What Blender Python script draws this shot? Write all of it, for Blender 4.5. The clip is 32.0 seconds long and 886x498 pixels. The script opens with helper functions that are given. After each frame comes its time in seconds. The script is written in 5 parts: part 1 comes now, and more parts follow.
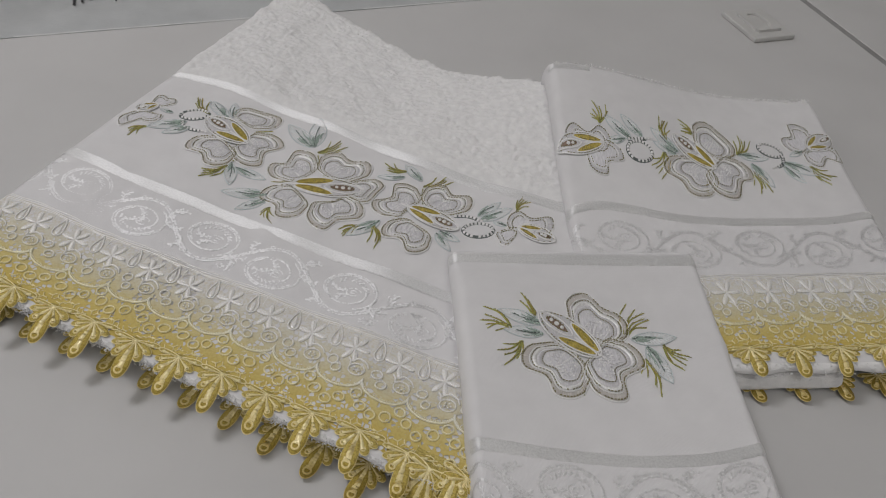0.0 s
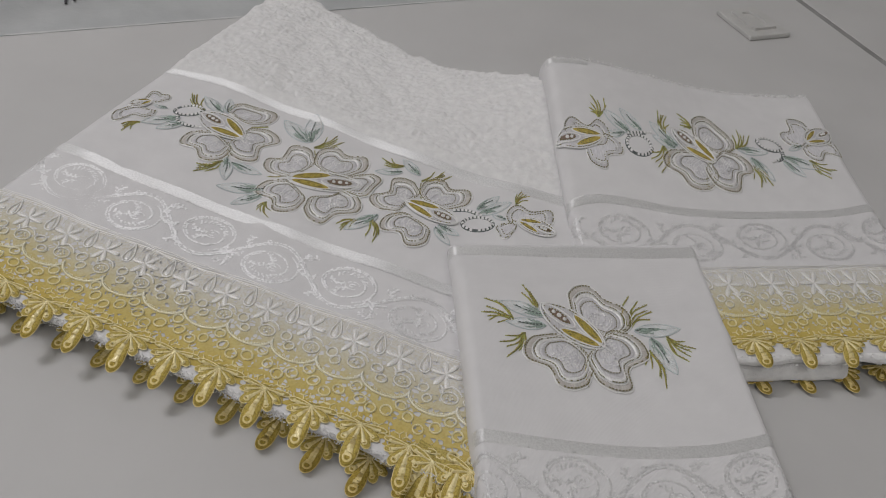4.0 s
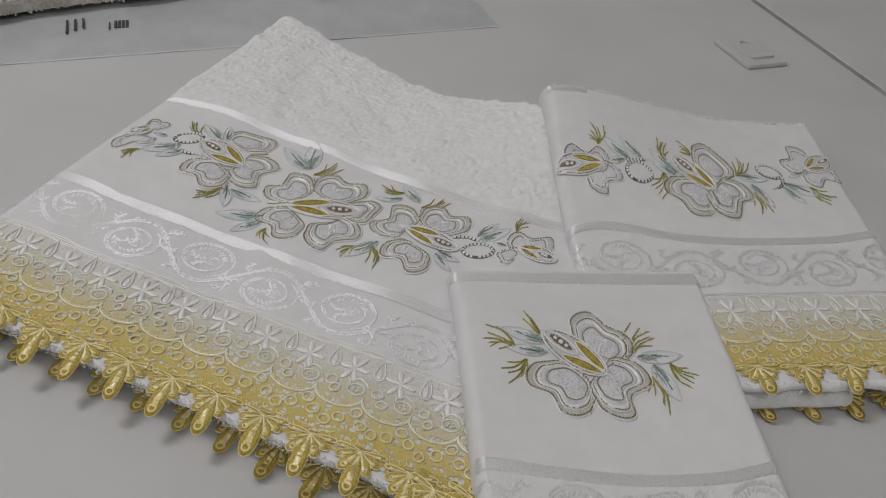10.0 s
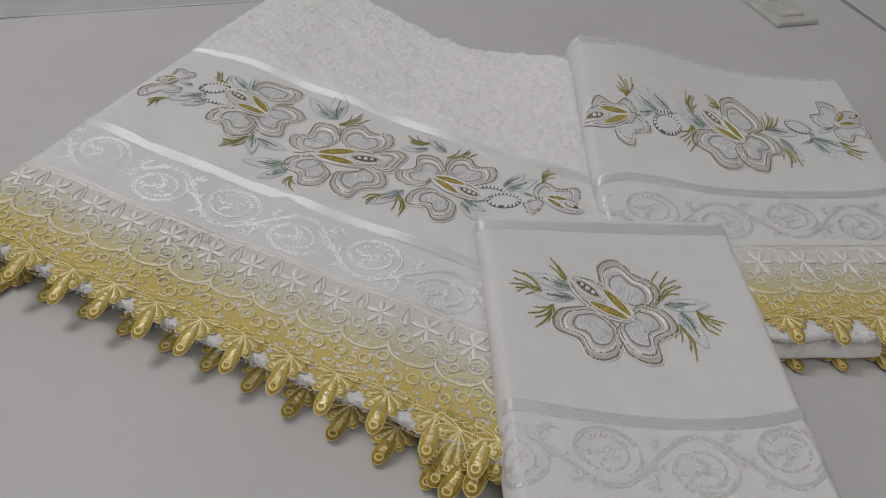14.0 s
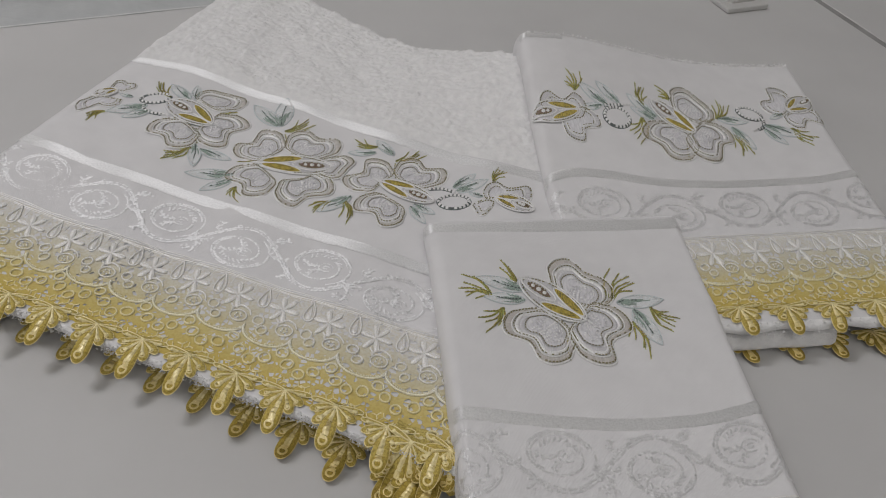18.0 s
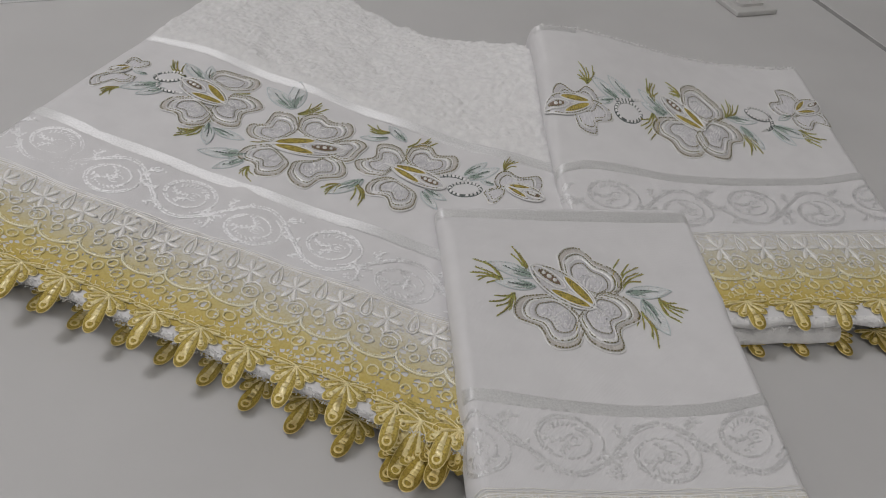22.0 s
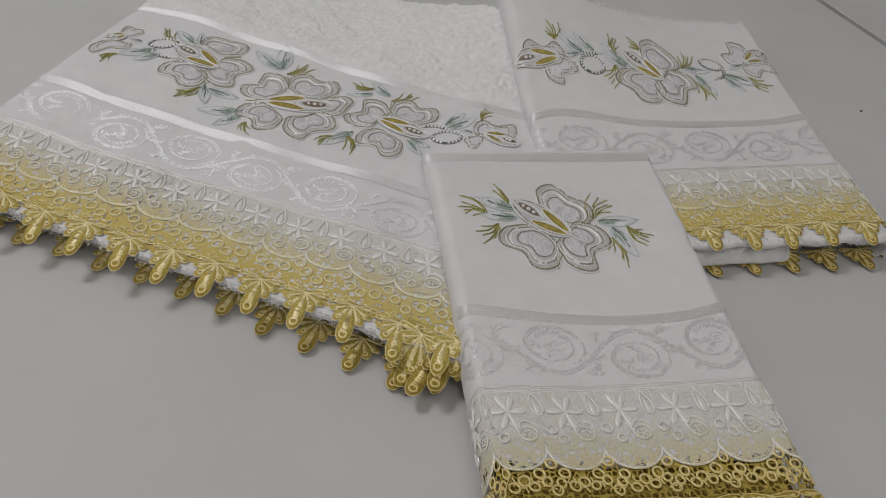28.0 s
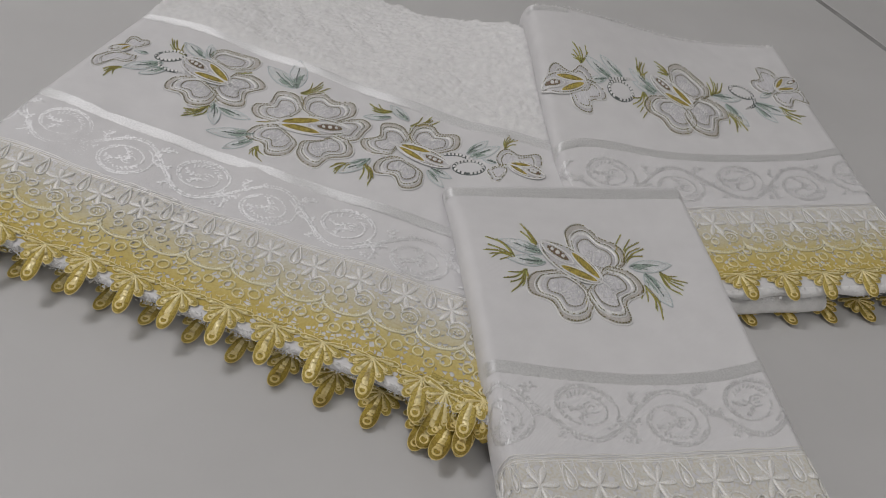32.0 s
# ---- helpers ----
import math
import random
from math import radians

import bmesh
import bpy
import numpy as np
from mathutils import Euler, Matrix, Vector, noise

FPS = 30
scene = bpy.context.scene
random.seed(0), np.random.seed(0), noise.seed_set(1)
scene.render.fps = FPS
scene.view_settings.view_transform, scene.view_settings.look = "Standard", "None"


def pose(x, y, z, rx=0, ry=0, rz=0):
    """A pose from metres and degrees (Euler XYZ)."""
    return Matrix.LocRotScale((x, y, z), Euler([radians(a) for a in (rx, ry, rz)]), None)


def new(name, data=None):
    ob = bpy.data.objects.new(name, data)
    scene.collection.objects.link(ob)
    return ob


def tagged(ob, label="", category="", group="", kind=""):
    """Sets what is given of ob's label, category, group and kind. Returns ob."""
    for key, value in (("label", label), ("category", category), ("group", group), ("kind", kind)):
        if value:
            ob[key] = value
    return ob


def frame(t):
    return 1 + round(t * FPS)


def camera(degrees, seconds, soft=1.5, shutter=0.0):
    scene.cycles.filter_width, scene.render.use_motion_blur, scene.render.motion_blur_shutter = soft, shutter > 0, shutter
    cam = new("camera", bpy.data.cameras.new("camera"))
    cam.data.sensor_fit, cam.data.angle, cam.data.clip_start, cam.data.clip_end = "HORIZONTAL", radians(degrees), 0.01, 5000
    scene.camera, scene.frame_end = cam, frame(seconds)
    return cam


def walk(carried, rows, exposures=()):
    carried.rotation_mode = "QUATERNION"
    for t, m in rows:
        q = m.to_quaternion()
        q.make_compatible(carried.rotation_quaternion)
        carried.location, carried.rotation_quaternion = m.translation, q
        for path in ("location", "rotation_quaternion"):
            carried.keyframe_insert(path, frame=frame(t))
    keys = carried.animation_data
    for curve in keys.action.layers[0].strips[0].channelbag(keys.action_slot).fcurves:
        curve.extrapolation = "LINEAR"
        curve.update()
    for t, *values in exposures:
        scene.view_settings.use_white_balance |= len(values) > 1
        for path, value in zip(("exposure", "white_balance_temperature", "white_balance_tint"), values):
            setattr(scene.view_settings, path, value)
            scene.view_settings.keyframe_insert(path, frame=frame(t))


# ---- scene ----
cam = camera(52.45, 32.0, soft=1.0)
PATH = [
    (0.0, 0.0000, -0.0000, 0.3810, 49.03, -5.70, -0.15),
    (0.5, 0.0044, -0.0018, 0.3753, 48.84, -5.29, -0.13),
    (1.0, 0.0015, -0.0043, 0.3712, 48.99, -5.39, -0.33),
    (1.5, 0.0009, -0.0051, 0.3712, 48.38, -5.48, -0.01),
    (2.0, -0.0003, -0.0047, 0.3703, 48.31, -5.38, -0.22),
    (2.5, -0.0019, -0.0029, 0.3662, 48.40, -5.60, -0.39),
    (3.0, -0.0036, -0.0029, 0.3651, 48.77, -5.76, -0.60),
    (3.5, -0.0040, -0.0018, 0.3671, 49.42, -5.85, -0.82),
    (4.0, -0.0038, -0.0018, 0.3675, 49.85, -5.82, -0.81),
    (4.5, -0.0026, -0.0009, 0.3674, 50.52, -5.82, -0.82),
    (6.5, -0.0026, 0.0018, 0.3649, 51.09, -5.70, -0.88),
    (7.0, -0.0043, 0.0008, 0.3622, 51.23, -5.74, -1.00),
    (7.5, -0.0049, 0.0004, 0.3635, 51.16, -5.77, -0.94),
    (8.0, -0.0044, -0.0002, 0.3637, 51.26, -5.79, -0.84),
    (8.5, -0.0054, -0.0011, 0.3638, 51.38, -5.87, -1.02),
    (9.0, -0.0051, -0.0018, 0.3647, 51.55, -5.82, -0.98),
    (9.5, -0.0054, -0.0022, 0.3637, 51.78, -5.86, -0.99),
    (10.0, -0.0047, -0.0016, 0.3631, 51.89, -5.83, -0.96),
    (10.5, -0.0046, -0.0017, 0.3650, 51.90, -5.80, -0.93),
    (11.0, -0.0046, -0.0023, 0.3654, 52.01, -5.74, -0.98),
    (11.5, -0.0036, -0.0019, 0.3659, 52.11, -5.46, -1.11),
    (12.0, -0.0037, -0.0016, 0.3634, 52.25, -5.53, -1.18),
    (12.5, -0.0059, -0.0030, 0.3592, 51.79, -5.80, -0.30),
    (13.0, -0.0059, -0.0038, 0.3545, 50.71, -5.69, 0.43),
    (13.5, -0.0076, -0.0076, 0.3516, 50.56, -5.82, 0.44),
    (14.0, -0.0083, -0.0104, 0.3498, 50.14, -5.50, 0.24),
    (14.5, -0.0014, -0.0115, 0.3531, 49.75, -4.57, 0.32),
    (16.5, 0.0119, 0.0016, 0.3515, 49.30, -3.48, -2.01),
    (17.0, 0.0121, 0.0026, 0.3511, 49.54, -3.56, -2.17),
    (17.5, 0.0095, 0.0022, 0.3492, 49.79, -4.11, -2.56),
    (18.0, 0.0069, 0.0001, 0.3499, 50.02, -4.56, -2.57),
    (18.5, 0.0047, -0.0017, 0.3482, 50.20, -5.14, -2.40),
    (19.0, 0.0042, -0.0016, 0.3471, 50.04, -5.44, -2.23),
    (19.5, 0.0018, -0.0040, 0.3467, 50.13, -5.73, -2.02),
    (20.0, -0.0009, -0.0069, 0.3484, 50.12, -6.12, -1.89),
    (20.5, -0.0005, -0.0065, 0.3475, 50.13, -6.14, -1.78),
    (21.0, -0.0016, -0.0065, 0.3459, 50.11, -6.31, -1.58),
    (21.5, -0.0036, -0.0080, 0.3450, 50.07, -6.48, -1.62),
    (22.0, -0.0039, -0.0077, 0.3435, 50.04, -6.44, -1.71),
    (22.5, -0.0058, -0.0089, 0.3434, 50.07, -6.68, -1.74),
    (23.0, -0.0075, -0.0114, 0.3441, 50.11, -6.69, -1.60),
    (23.5, -0.0105, -0.0138, 0.3419, 49.98, -6.91, -1.50),
    (24.0, -0.0154, -0.0167, 0.3423, 49.86, -7.17, -1.22),
    (24.5, -0.0173, -0.0208, 0.3401, 49.94, -7.34, -0.99),
    (26.5, -0.0170, -0.0257, 0.3508, 48.29, -5.47, -2.66),
    (27.0, -0.0190, -0.0386, 0.3544, 48.84, -5.59, -4.62),
    (27.5, -0.0248, -0.0531, 0.3546, 49.16, -5.90, -5.19),
    (28.0, -0.0230, -0.0609, 0.3536, 49.26, -6.37, -4.89),
    (28.5, -0.0304, -0.0646, 0.3510, 49.08, -7.25, -4.88),
    (29.0, -0.0404, -0.0616, 0.3526, 48.38, -7.94, -5.11),
    (29.5, -0.0438, -0.0544, 0.3542, 47.92, -8.16, -5.20),
    (30.0, -0.0444, -0.0432, 0.3582, 47.99, -8.13, -4.63),
    (30.5, -0.0353, -0.0313, 0.3566, 47.77, -7.60, -4.17),
    (31.0, -0.0333, -0.0247, 0.3574, 47.85, -7.57, -3.49),
    (31.5, -0.0362, -0.0202, 0.3569, 48.02, -7.85, -3.82),
    (32.0, -0.0398, -0.0158, 0.3566, 48.19, -8.05, -4.41),
]
walk(cam, [(t, pose(x, y, z, rx, ry, rz)) for t, x, y, z, rx, ry, rz in PATH])

# ---- light: two unseen ceiling panels, and the light that the added pale walls throw back ----
world = bpy.data.worlds.new("room_air")
scene.world = world
world.use_nodes = True
world.node_tree.nodes["Background"].inputs[0].default_value = (1.0, 0.99, 0.97, 1)
world.node_tree.nodes["Background"].inputs[1].default_value = 0.2
panel = bpy.data.lights.new("unseen_panel_light", "AREA")
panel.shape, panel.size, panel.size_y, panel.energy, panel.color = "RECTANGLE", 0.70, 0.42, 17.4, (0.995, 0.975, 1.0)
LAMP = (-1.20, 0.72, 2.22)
new("unseen_panel_light", panel).matrix_world = pose(LAMP[0], LAMP[1], LAMP[2] - 0.03)
# fill lamp, added out of view to brighten the shaded front edges
second = bpy.data.lights.new("unseen_panel_light", "AREA")
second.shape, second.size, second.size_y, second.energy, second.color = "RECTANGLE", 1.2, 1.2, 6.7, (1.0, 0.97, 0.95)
FILL_BEHIND = (0.25, -1.00, 2.22)
new("unseen_panel_light", second).matrix_world = pose(FILL_BEHIND[0], FILL_BEHIND[1], FILL_BEHIND[2] - 0.03)
scene.view_settings.exposure = 0.0


# ---- materials ----
def material(name, colour, rough=0.6, spec=0.4, sheen=0.0, metal=0.0):
    m = bpy.data.materials.new(name)
    m.use_nodes = True
    s = m.node_tree.nodes["Principled BSDF"]
    s.inputs["Base Color"].default_value = (*colour, 1)
    s.inputs["Roughness"].default_value, s.inputs["Specular IOR Level"].default_value = rough, spec
    s.inputs["Sheen Weight"].default_value, s.inputs["Metallic"].default_value = sheen, metal
    return m, m.node_tree.nodes, m.node_tree.links, s


def node(nodes, kind, **values):
    n = nodes.new(kind)
    for key, value in values.items():
        n.inputs[key].default_value = value
    return n


def ramp(nodes, *stops):
    r = nodes.new("ShaderNodeValToRGB")
    while len(r.color_ramp.elements) < len(stops):
        r.color_ramp.elements.new(0.5)
    for e, (at, c) in zip(r.color_ramp.elements, stops):
        e.position, e.color = at, (*c, 1)
    return r


def bumped(nodes, links, s, height, distance, strength=1.0):
    b = node(nodes, "ShaderNodeBump", Distance=distance, Strength=strength)
    links.new(height, b.inputs["Height"])
    links.new(b.outputs["Normal"], s.inputs["Normal"])
    return b


def tinted(nodes, links, s, where, scale, dark, light, detail=4.0):
    """Base colour that wanders between two tones."""
    n = node(nodes, "ShaderNodeTexNoise", Scale=scale, Detail=detail)
    links.new(where, n.inputs["Vector"])
    r = ramp(nodes, (0.3, dark), (0.7, light))
    links.new(n.outputs["Fac"], r.inputs["Fac"])
    links.new(r.outputs["Color"], s.inputs["Base Color"])
    return n


def plain(name, dark, light, scale, rough, bump_scale, bump, spec=0.4, sheen=0.0):
    """A surface with wandering tone and a fine grain, laid in metres."""
    m, nodes, links, s = material(name, light, rough, spec, sheen)
    where = nodes.new("ShaderNodeTexCoord").outputs["Object"]
    tinted(nodes, links, s, where, scale, dark, light)
    if bump:
        n = node(nodes, "ShaderNodeTexNoise", Scale=bump_scale, Detail=5.0)
        links.new(where, n.inputs["Vector"])
        bumped(nodes, links, s, n.outputs["Fac"], bump)
    return m


def weave_material():
    m, nodes, links, s = material("white_cotton_weave", (0.80, 0.79, 0.775), 0.85, 0.25, 0.15)
    uv = nodes.new("ShaderNodeUVMap")
    uv.uv_map = "lie"
    tinted(nodes, links, s, uv.outputs["UV"], 60.0, (0.745, 0.737, 0.743), (0.79, 0.782, 0.788))
    waves = []
    for axis in ("X", "Y"):
        w = node(nodes, "ShaderNodeTexWave", Scale=520.0, Distortion=0.6, Detail=1.0)
        w.bands_direction = axis
        links.new(uv.outputs["UV"], w.inputs["Vector"])
        waves.append(w)
    add = nodes.new("ShaderNodeMath")
    links.new(waves[0].outputs["Fac"], add.inputs[0])
    links.new(waves[1].outputs["Fac"], add.inputs[1])
    bumped(nodes, links, s, add.outputs[0], 0.00008, 0.3)
    return m


def satin_material(name, dark, light, rough, grain, metal, rib):
    """Silky floats: a faint grid of ribs, gloss that follows their tilt."""
    m, nodes, links, s = material(name, light, rough, 0.8, 0.0, metal)
    uv = nodes.new("ShaderNodeUVMap")
    uv.uv_map = "lie"
    tinted(nodes, links, s, uv.outputs["UV"], 900.0, dark, light)
    s.inputs["Anisotropic"].default_value, s.inputs["Anisotropic Rotation"].default_value = 0.97, 0.25
    tan = nodes.new("ShaderNodeTangent")
    tan.direction_type, tan.uv_map = "UV_MAP", "lie"
    links.new(tan.outputs["Tangent"], s.inputs["Tangent"])
    stretch = node(nodes, "ShaderNodeMapping", Scale=(700.0, 1500.0, 1.0))
    links.new(uv.outputs["UV"], stretch.inputs["Vector"])
    n = node(nodes, "ShaderNodeTexNoise", Scale=1.0, Detail=3.0)
    links.new(stretch.outputs["Vector"], n.inputs["Vector"])
    height = n.outputs["Fac"]
    if rib:
        cells = node(nodes, "ShaderNodeTexVoronoi", Scale=1050.0, Randomness=0.25)
        links.new(uv.outputs["UV"], cells.inputs["Vector"])
        add = nodes.new("ShaderNodeMath")
        add.operation = "SUBTRACT"
        links.new(n.outputs["Fac"], add.inputs[0])
        links.new(cells.outputs["Distance"], add.inputs[1])
        height = add.outputs[0]
    bumped(nodes, links, s, height, grain)
    return m


def silky(nodes, links, s, amount, turn, shine=0.0):
    """Gloss that spreads across the run of the threads."""
    s.inputs["Coat Weight"].default_value, s.inputs["Coat Roughness"].default_value = shine, 0.24
    s.inputs["Anisotropic"].default_value, s.inputs["Anisotropic Rotation"].default_value = amount, turn
    tan = nodes.new("ShaderNodeTangent")
    tan.direction_type, tan.uv_map = "UV_MAP", "stitch"
    links.new(tan.outputs["Tangent"], s.inputs["Tangent"])


def thread_material(name, dark, light, rough=0.55, pitch=2400.0, bump=0.00016, spec=0.6, silk=0.2, shine=0.0):
    """Embroidery thread: stitches lie side by side across the path."""
    m, nodes, links, s = material(name, light, rough, spec, 0.0, silk)
    silky(nodes, links, s, 0.85, 0.0, shine)
    uv = nodes.new("ShaderNodeUVMap")
    uv.uv_map = "stitch"
    stretch = node(nodes, "ShaderNodeMapping", Scale=(pitch, 260.0, 1.0))
    links.new(uv.outputs["UV"], stretch.inputs["Vector"])
    n = tinted(nodes, links, s, stretch.outputs["Vector"], 1.0, dark, light, 2.0)
    bumped(nodes, links, s, n.outputs["Fac"], bump)
    return m


def lace_material(name, rough, silk, stops, low=0.70, open_share=0.0, grain=(1700.0, 900.0, 1.0), glossy=False, cell=430.0, bar=0.11, even=1.0, relief=0.00015):
    """Guipure lace, dyed from white at its heading to old gold at its drops."""
    m, nodes, links, s = material(name, (0.7, 0.6, 0.3), rough, 1.0 if glossy else 0.3, 0.0, silk)
    uv = nodes.new("ShaderNodeUVMap")
    uv.uv_map = "lie"
    wander = node(nodes, "ShaderNodeTexNoise", Scale=90.0, Detail=3.0)
    links.new(uv.outputs["UV"], wander.inputs["Vector"])
    part_uv = nodes.new("ShaderNodeSeparateXYZ")
    links.new(uv.outputs["UV"], part_uv.inputs[0])
    along = node(nodes, "ShaderNodeMapRange")
    for key, value in (("From Min", -0.085), ("From Max", 0.0)):
        along.inputs[key].default_value = value
    links.new(part_uv.outputs["Y"], along.inputs["Value"])
    mix = nodes.new("ShaderNodeMath")
    mix.operation = "MULTIPLY_ADD"
    mix.inputs[1].default_value = 0.16
    links.new(wander.outputs["Fac"], mix.inputs[0])
    links.new(along.outputs["Result"], mix.inputs[2])
    r = ramp(nodes, *stops)
    links.new(mix.outputs[0], r.inputs["Fac"])
    # single stitches, darkened in the colour where they turn from the light
    st = nodes.new("ShaderNodeUVMap")
    st.uv_map = "stitch"
    stretch = node(nodes, "ShaderNodeMapping", Scale=grain)
    links.new(st.outputs["UV"], stretch.inputs["Vector"])
    n = node(nodes, "ShaderNodeTexNoise", Scale=1.0, Detail=2.0)
    links.new(stretch.outputs["Vector"], n.inputs["Vector"])
    shade = ramp(nodes, (0.38, (low, low * 0.96, low * 0.86)), (0.56, (1.0, 1.0, 1.0)))
    links.new(n.outputs["Fac"], shade.inputs["Fac"])
    both = nodes.new("ShaderNodeMixRGB")
    both.blend_type = "MULTIPLY"
    both.inputs[0].default_value = 1.0
    links.new(r.outputs["Color"], both.inputs[1])
    links.new(shade.outputs["Color"], both.inputs[2])
    links.new(both.outputs[0], s.inputs["Base Color"])
    bumped(nodes, links, s, n.outputs["Fac"], 0.00013 if glossy else relief)
    if glossy:
        silky(nodes, links, s, 0.8, 0.0, 0.85)
    if open_share:
        # the eyelets between the bars of the ground are open
        cells = node(nodes, "ShaderNodeTexVoronoi", Scale=cell, Randomness=even)
        links.new(uv.outputs["UV"], cells.inputs["Vector"])
        edge = node(nodes, "ShaderNodeTexVoronoi", Scale=cell, Randomness=even)
        edge.feature = "DISTANCE_TO_EDGE"
        links.new(uv.outputs["UV"], edge.inputs["Vector"])
        wide = nodes.new("ShaderNodeMath")
        wide.operation, wide.inputs[1].default_value = "GREATER_THAN", bar
        links.new(edge.outputs["Distance"], wide.inputs[0])
        grey = nodes.new("ShaderNodeSeparateColor")
        links.new(cells.outputs["Color"], grey.inputs[0])
        few = nodes.new("ShaderNodeMath")
        few.operation, few.inputs[1].default_value = "LESS_THAN", open_share
        links.new(grey.outputs[0], few.inputs[0])
        hole = nodes.new("ShaderNodeMath")
        hole.operation = "MULTIPLY"
        links.new(wide.outputs[0], hole.inputs[0])
        links.new(few.outputs[0], hole.inputs[1])
        solid_part = nodes.new("ShaderNodeMath")
        solid_part.operation, solid_part.inputs[0].default_value = "SUBTRACT", 1.0
        links.new(hole.outputs[0], solid_part.inputs[1])
        links.new(solid_part.outputs[0], s.inputs["Alpha"])
    return m


WEAVE = weave_material()
TERRY = plain("white_terry", (0.80, 0.795, 0.795), (0.90, 0.895, 0.89), 200.0, 0.95, 900.0, 0.0005, 0.1, 0.3)
CREAM = plain("cream_terry", (0.74, 0.70, 0.655), (0.88, 0.84, 0.795), 90.0, 0.95, 1200.0, 0.0008, 0.1, 0.3)
SATIN = satin_material("white_satin_ribbon", (0.78, 0.78, 0.78), (0.93, 0.93, 0.93), 0.55, 0.00008, 0.42, True)
JACQUARD = satin_material("white_jacquard_floats", (0.88, 0.88, 0.885), (0.99, 0.99, 0.995), 0.46, 0.00012, 0.44, False)
WHITE = thread_material("white_thread", (0.74, 0.73, 0.725), (0.97, 0.965, 0.96), 0.30, 1700.0, 0.00012, 0.9, silk=0.08, shine=0.6)
TAUPE = thread_material("taupe_thread", (0.50, 0.47, 0.44), (0.73, 0.695, 0.66), 0.42, silk=0.12, shine=0.3)
LILAC = thread_material("lilac_grey_thread", (0.57, 0.555, 0.57), (0.77, 0.76, 0.78), 0.42, silk=0.12, shine=0.3)
MESH = thread_material("pale_seed_stitch_thread", (0.66, 0.65, 0.675), (0.84, 0.83, 0.855), 0.5, 900.0, 0.0002, silk=0.05)
OUTLINE = thread_material("olive_brown_thread", (0.10, 0.09, 0.035), (0.30, 0.265, 0.11), 0.6, silk=0.0)
GOLD = thread_material("mustard_thread", (0.30, 0.235, 0.035), (0.70, 0.55, 0.14), 0.5, 1500.0, 0.0003)
OLIVE = thread_material("olive_green_thread", (0.25, 0.28, 0.06), (0.62, 0.63, 0.22), 0.5, 1600.0)
SAGE = thread_material("sage_thread", (0.19, 0.29, 0.235), (0.55, 0.62, 0.57), 0.5, 1500.0)
PALE = thread_material("pale_blue_grey_thread", (0.74, 0.765, 0.775), (0.87, 0.89, 0.895), 0.45, silk=0.08)
MIST = thread_material("misty_blue_green_thread", (0.52, 0.58, 0.59), (0.76, 0.80, 0.81), 0.45, silk=0.1)
DARK = thread_material("dark_green_grey_thread", (0.07, 0.085, 0.08), (0.20, 0.23, 0.22), 0.55)
SLATE = thread_material("slate_green_thread", (0.08, 0.095, 0.09), (0.22, 0.25, 0.245), 0.55)
BROWN = thread_material("brown_thread", (0.14, 0.09, 0.06), (0.34, 0.25, 0.19), 0.55)
LACE = lace_material("ombre_gold_lace_thread", 0.38, 0.22, ((0.0, (0.78, 0.60, 0.20)), (0.13, (0.92, 0.76, 0.32)), (0.30, (0.98, 0.86, 0.46)), (0.55, (0.97, 0.89, 0.54)), (0.68, (0.97, 0.94, 0.74)), (0.78, (0.97, 0.965, 0.93)), (0.92, (0.98, 0.98, 0.985))), low=0.86, glossy=True)
# dyed ground, coloured darker than the cords to hold the net's shade
GROUND_DYE_SHADE = ((0.0, (0.26, 0.17, 0.03)), (0.14, (0.57, 0.435, 0.095)), (0.44, (0.635, 0.495, 0.14)), (0.62, (0.67, 0.57, 0.25)), (0.76, (0.67, 0.62, 0.44)), (0.90, (0.69, 0.665, 0.565)), (0.96, (0.74, 0.73, 0.70)))
LACE_NET = lace_material("ombre_gold_lace_ground", 0.75, 0.0, GROUND_DYE_SHADE, 0.92, 0.34, (700.0, 700.0, 1.0), cell=360.0)
LACE_OPEN = lace_material("gold_lace_net", 0.7, 0.0, GROUND_DYE_SHADE, 0.80, 0.97, (700.0, 700.0, 1.0), cell=330.0, bar=0.12, even=0.55)
# the brown first stop paints the shade on lace that lies beneath
BACKING_DYE_SHADE = ((0.0, (0.24, 0.155, 0.025)), (0.14, (0.53, 0.395, 0.075)), (0.30, (0.65, 0.51, 0.14)), (0.5, (0.58, 0.47, 0.15)), (0.9, (0.60, 0.585, 0.50)))
LACE_FELT = lace_material("ombre_gold_lace_backing", 0.7, 0.0, BACKING_DYE_SHADE, 0.66, 0.0, (1100.0, 1100.0, 1.0), relief=0.0004)
LAMINATE = plain("white_laminate", (0.575, 0.57, 0.565), (0.62, 0.615, 0.61), 9.0, 0.42, 1800.0, 0.00003, 0.4)
PLASTIC = plain("white_moulded_plastic", (0.56, 0.555, 0.54), (0.60, 0.595, 0.58), 40.0, 0.35, 900.0, 0.00002, 0.5)
BAG = plain("milky_plastic_film", (0.455, 0.47, 0.475), (0.53, 0.545, 0.55), 30.0, 0.28, 160.0, 0.0004, 0.6)
SEAM_HIGHLIGHT = plain("film_edge_highlight", (0.62, 0.625, 0.625), (0.70, 0.705, 0.705), 60.0, 0.3, 300.0, 0.0002, 0.6)
GAP_SHADE = plain("gap_shade_grey", (0.25, 0.247, 0.24), (0.36, 0.357, 0.35), 30.0, 0.6, 400.0, 0.0)
INK = plain("black_print", (0.03, 0.03, 0.032), (0.08, 0.08, 0.085), 400.0, 0.5, 900.0, 0.0)
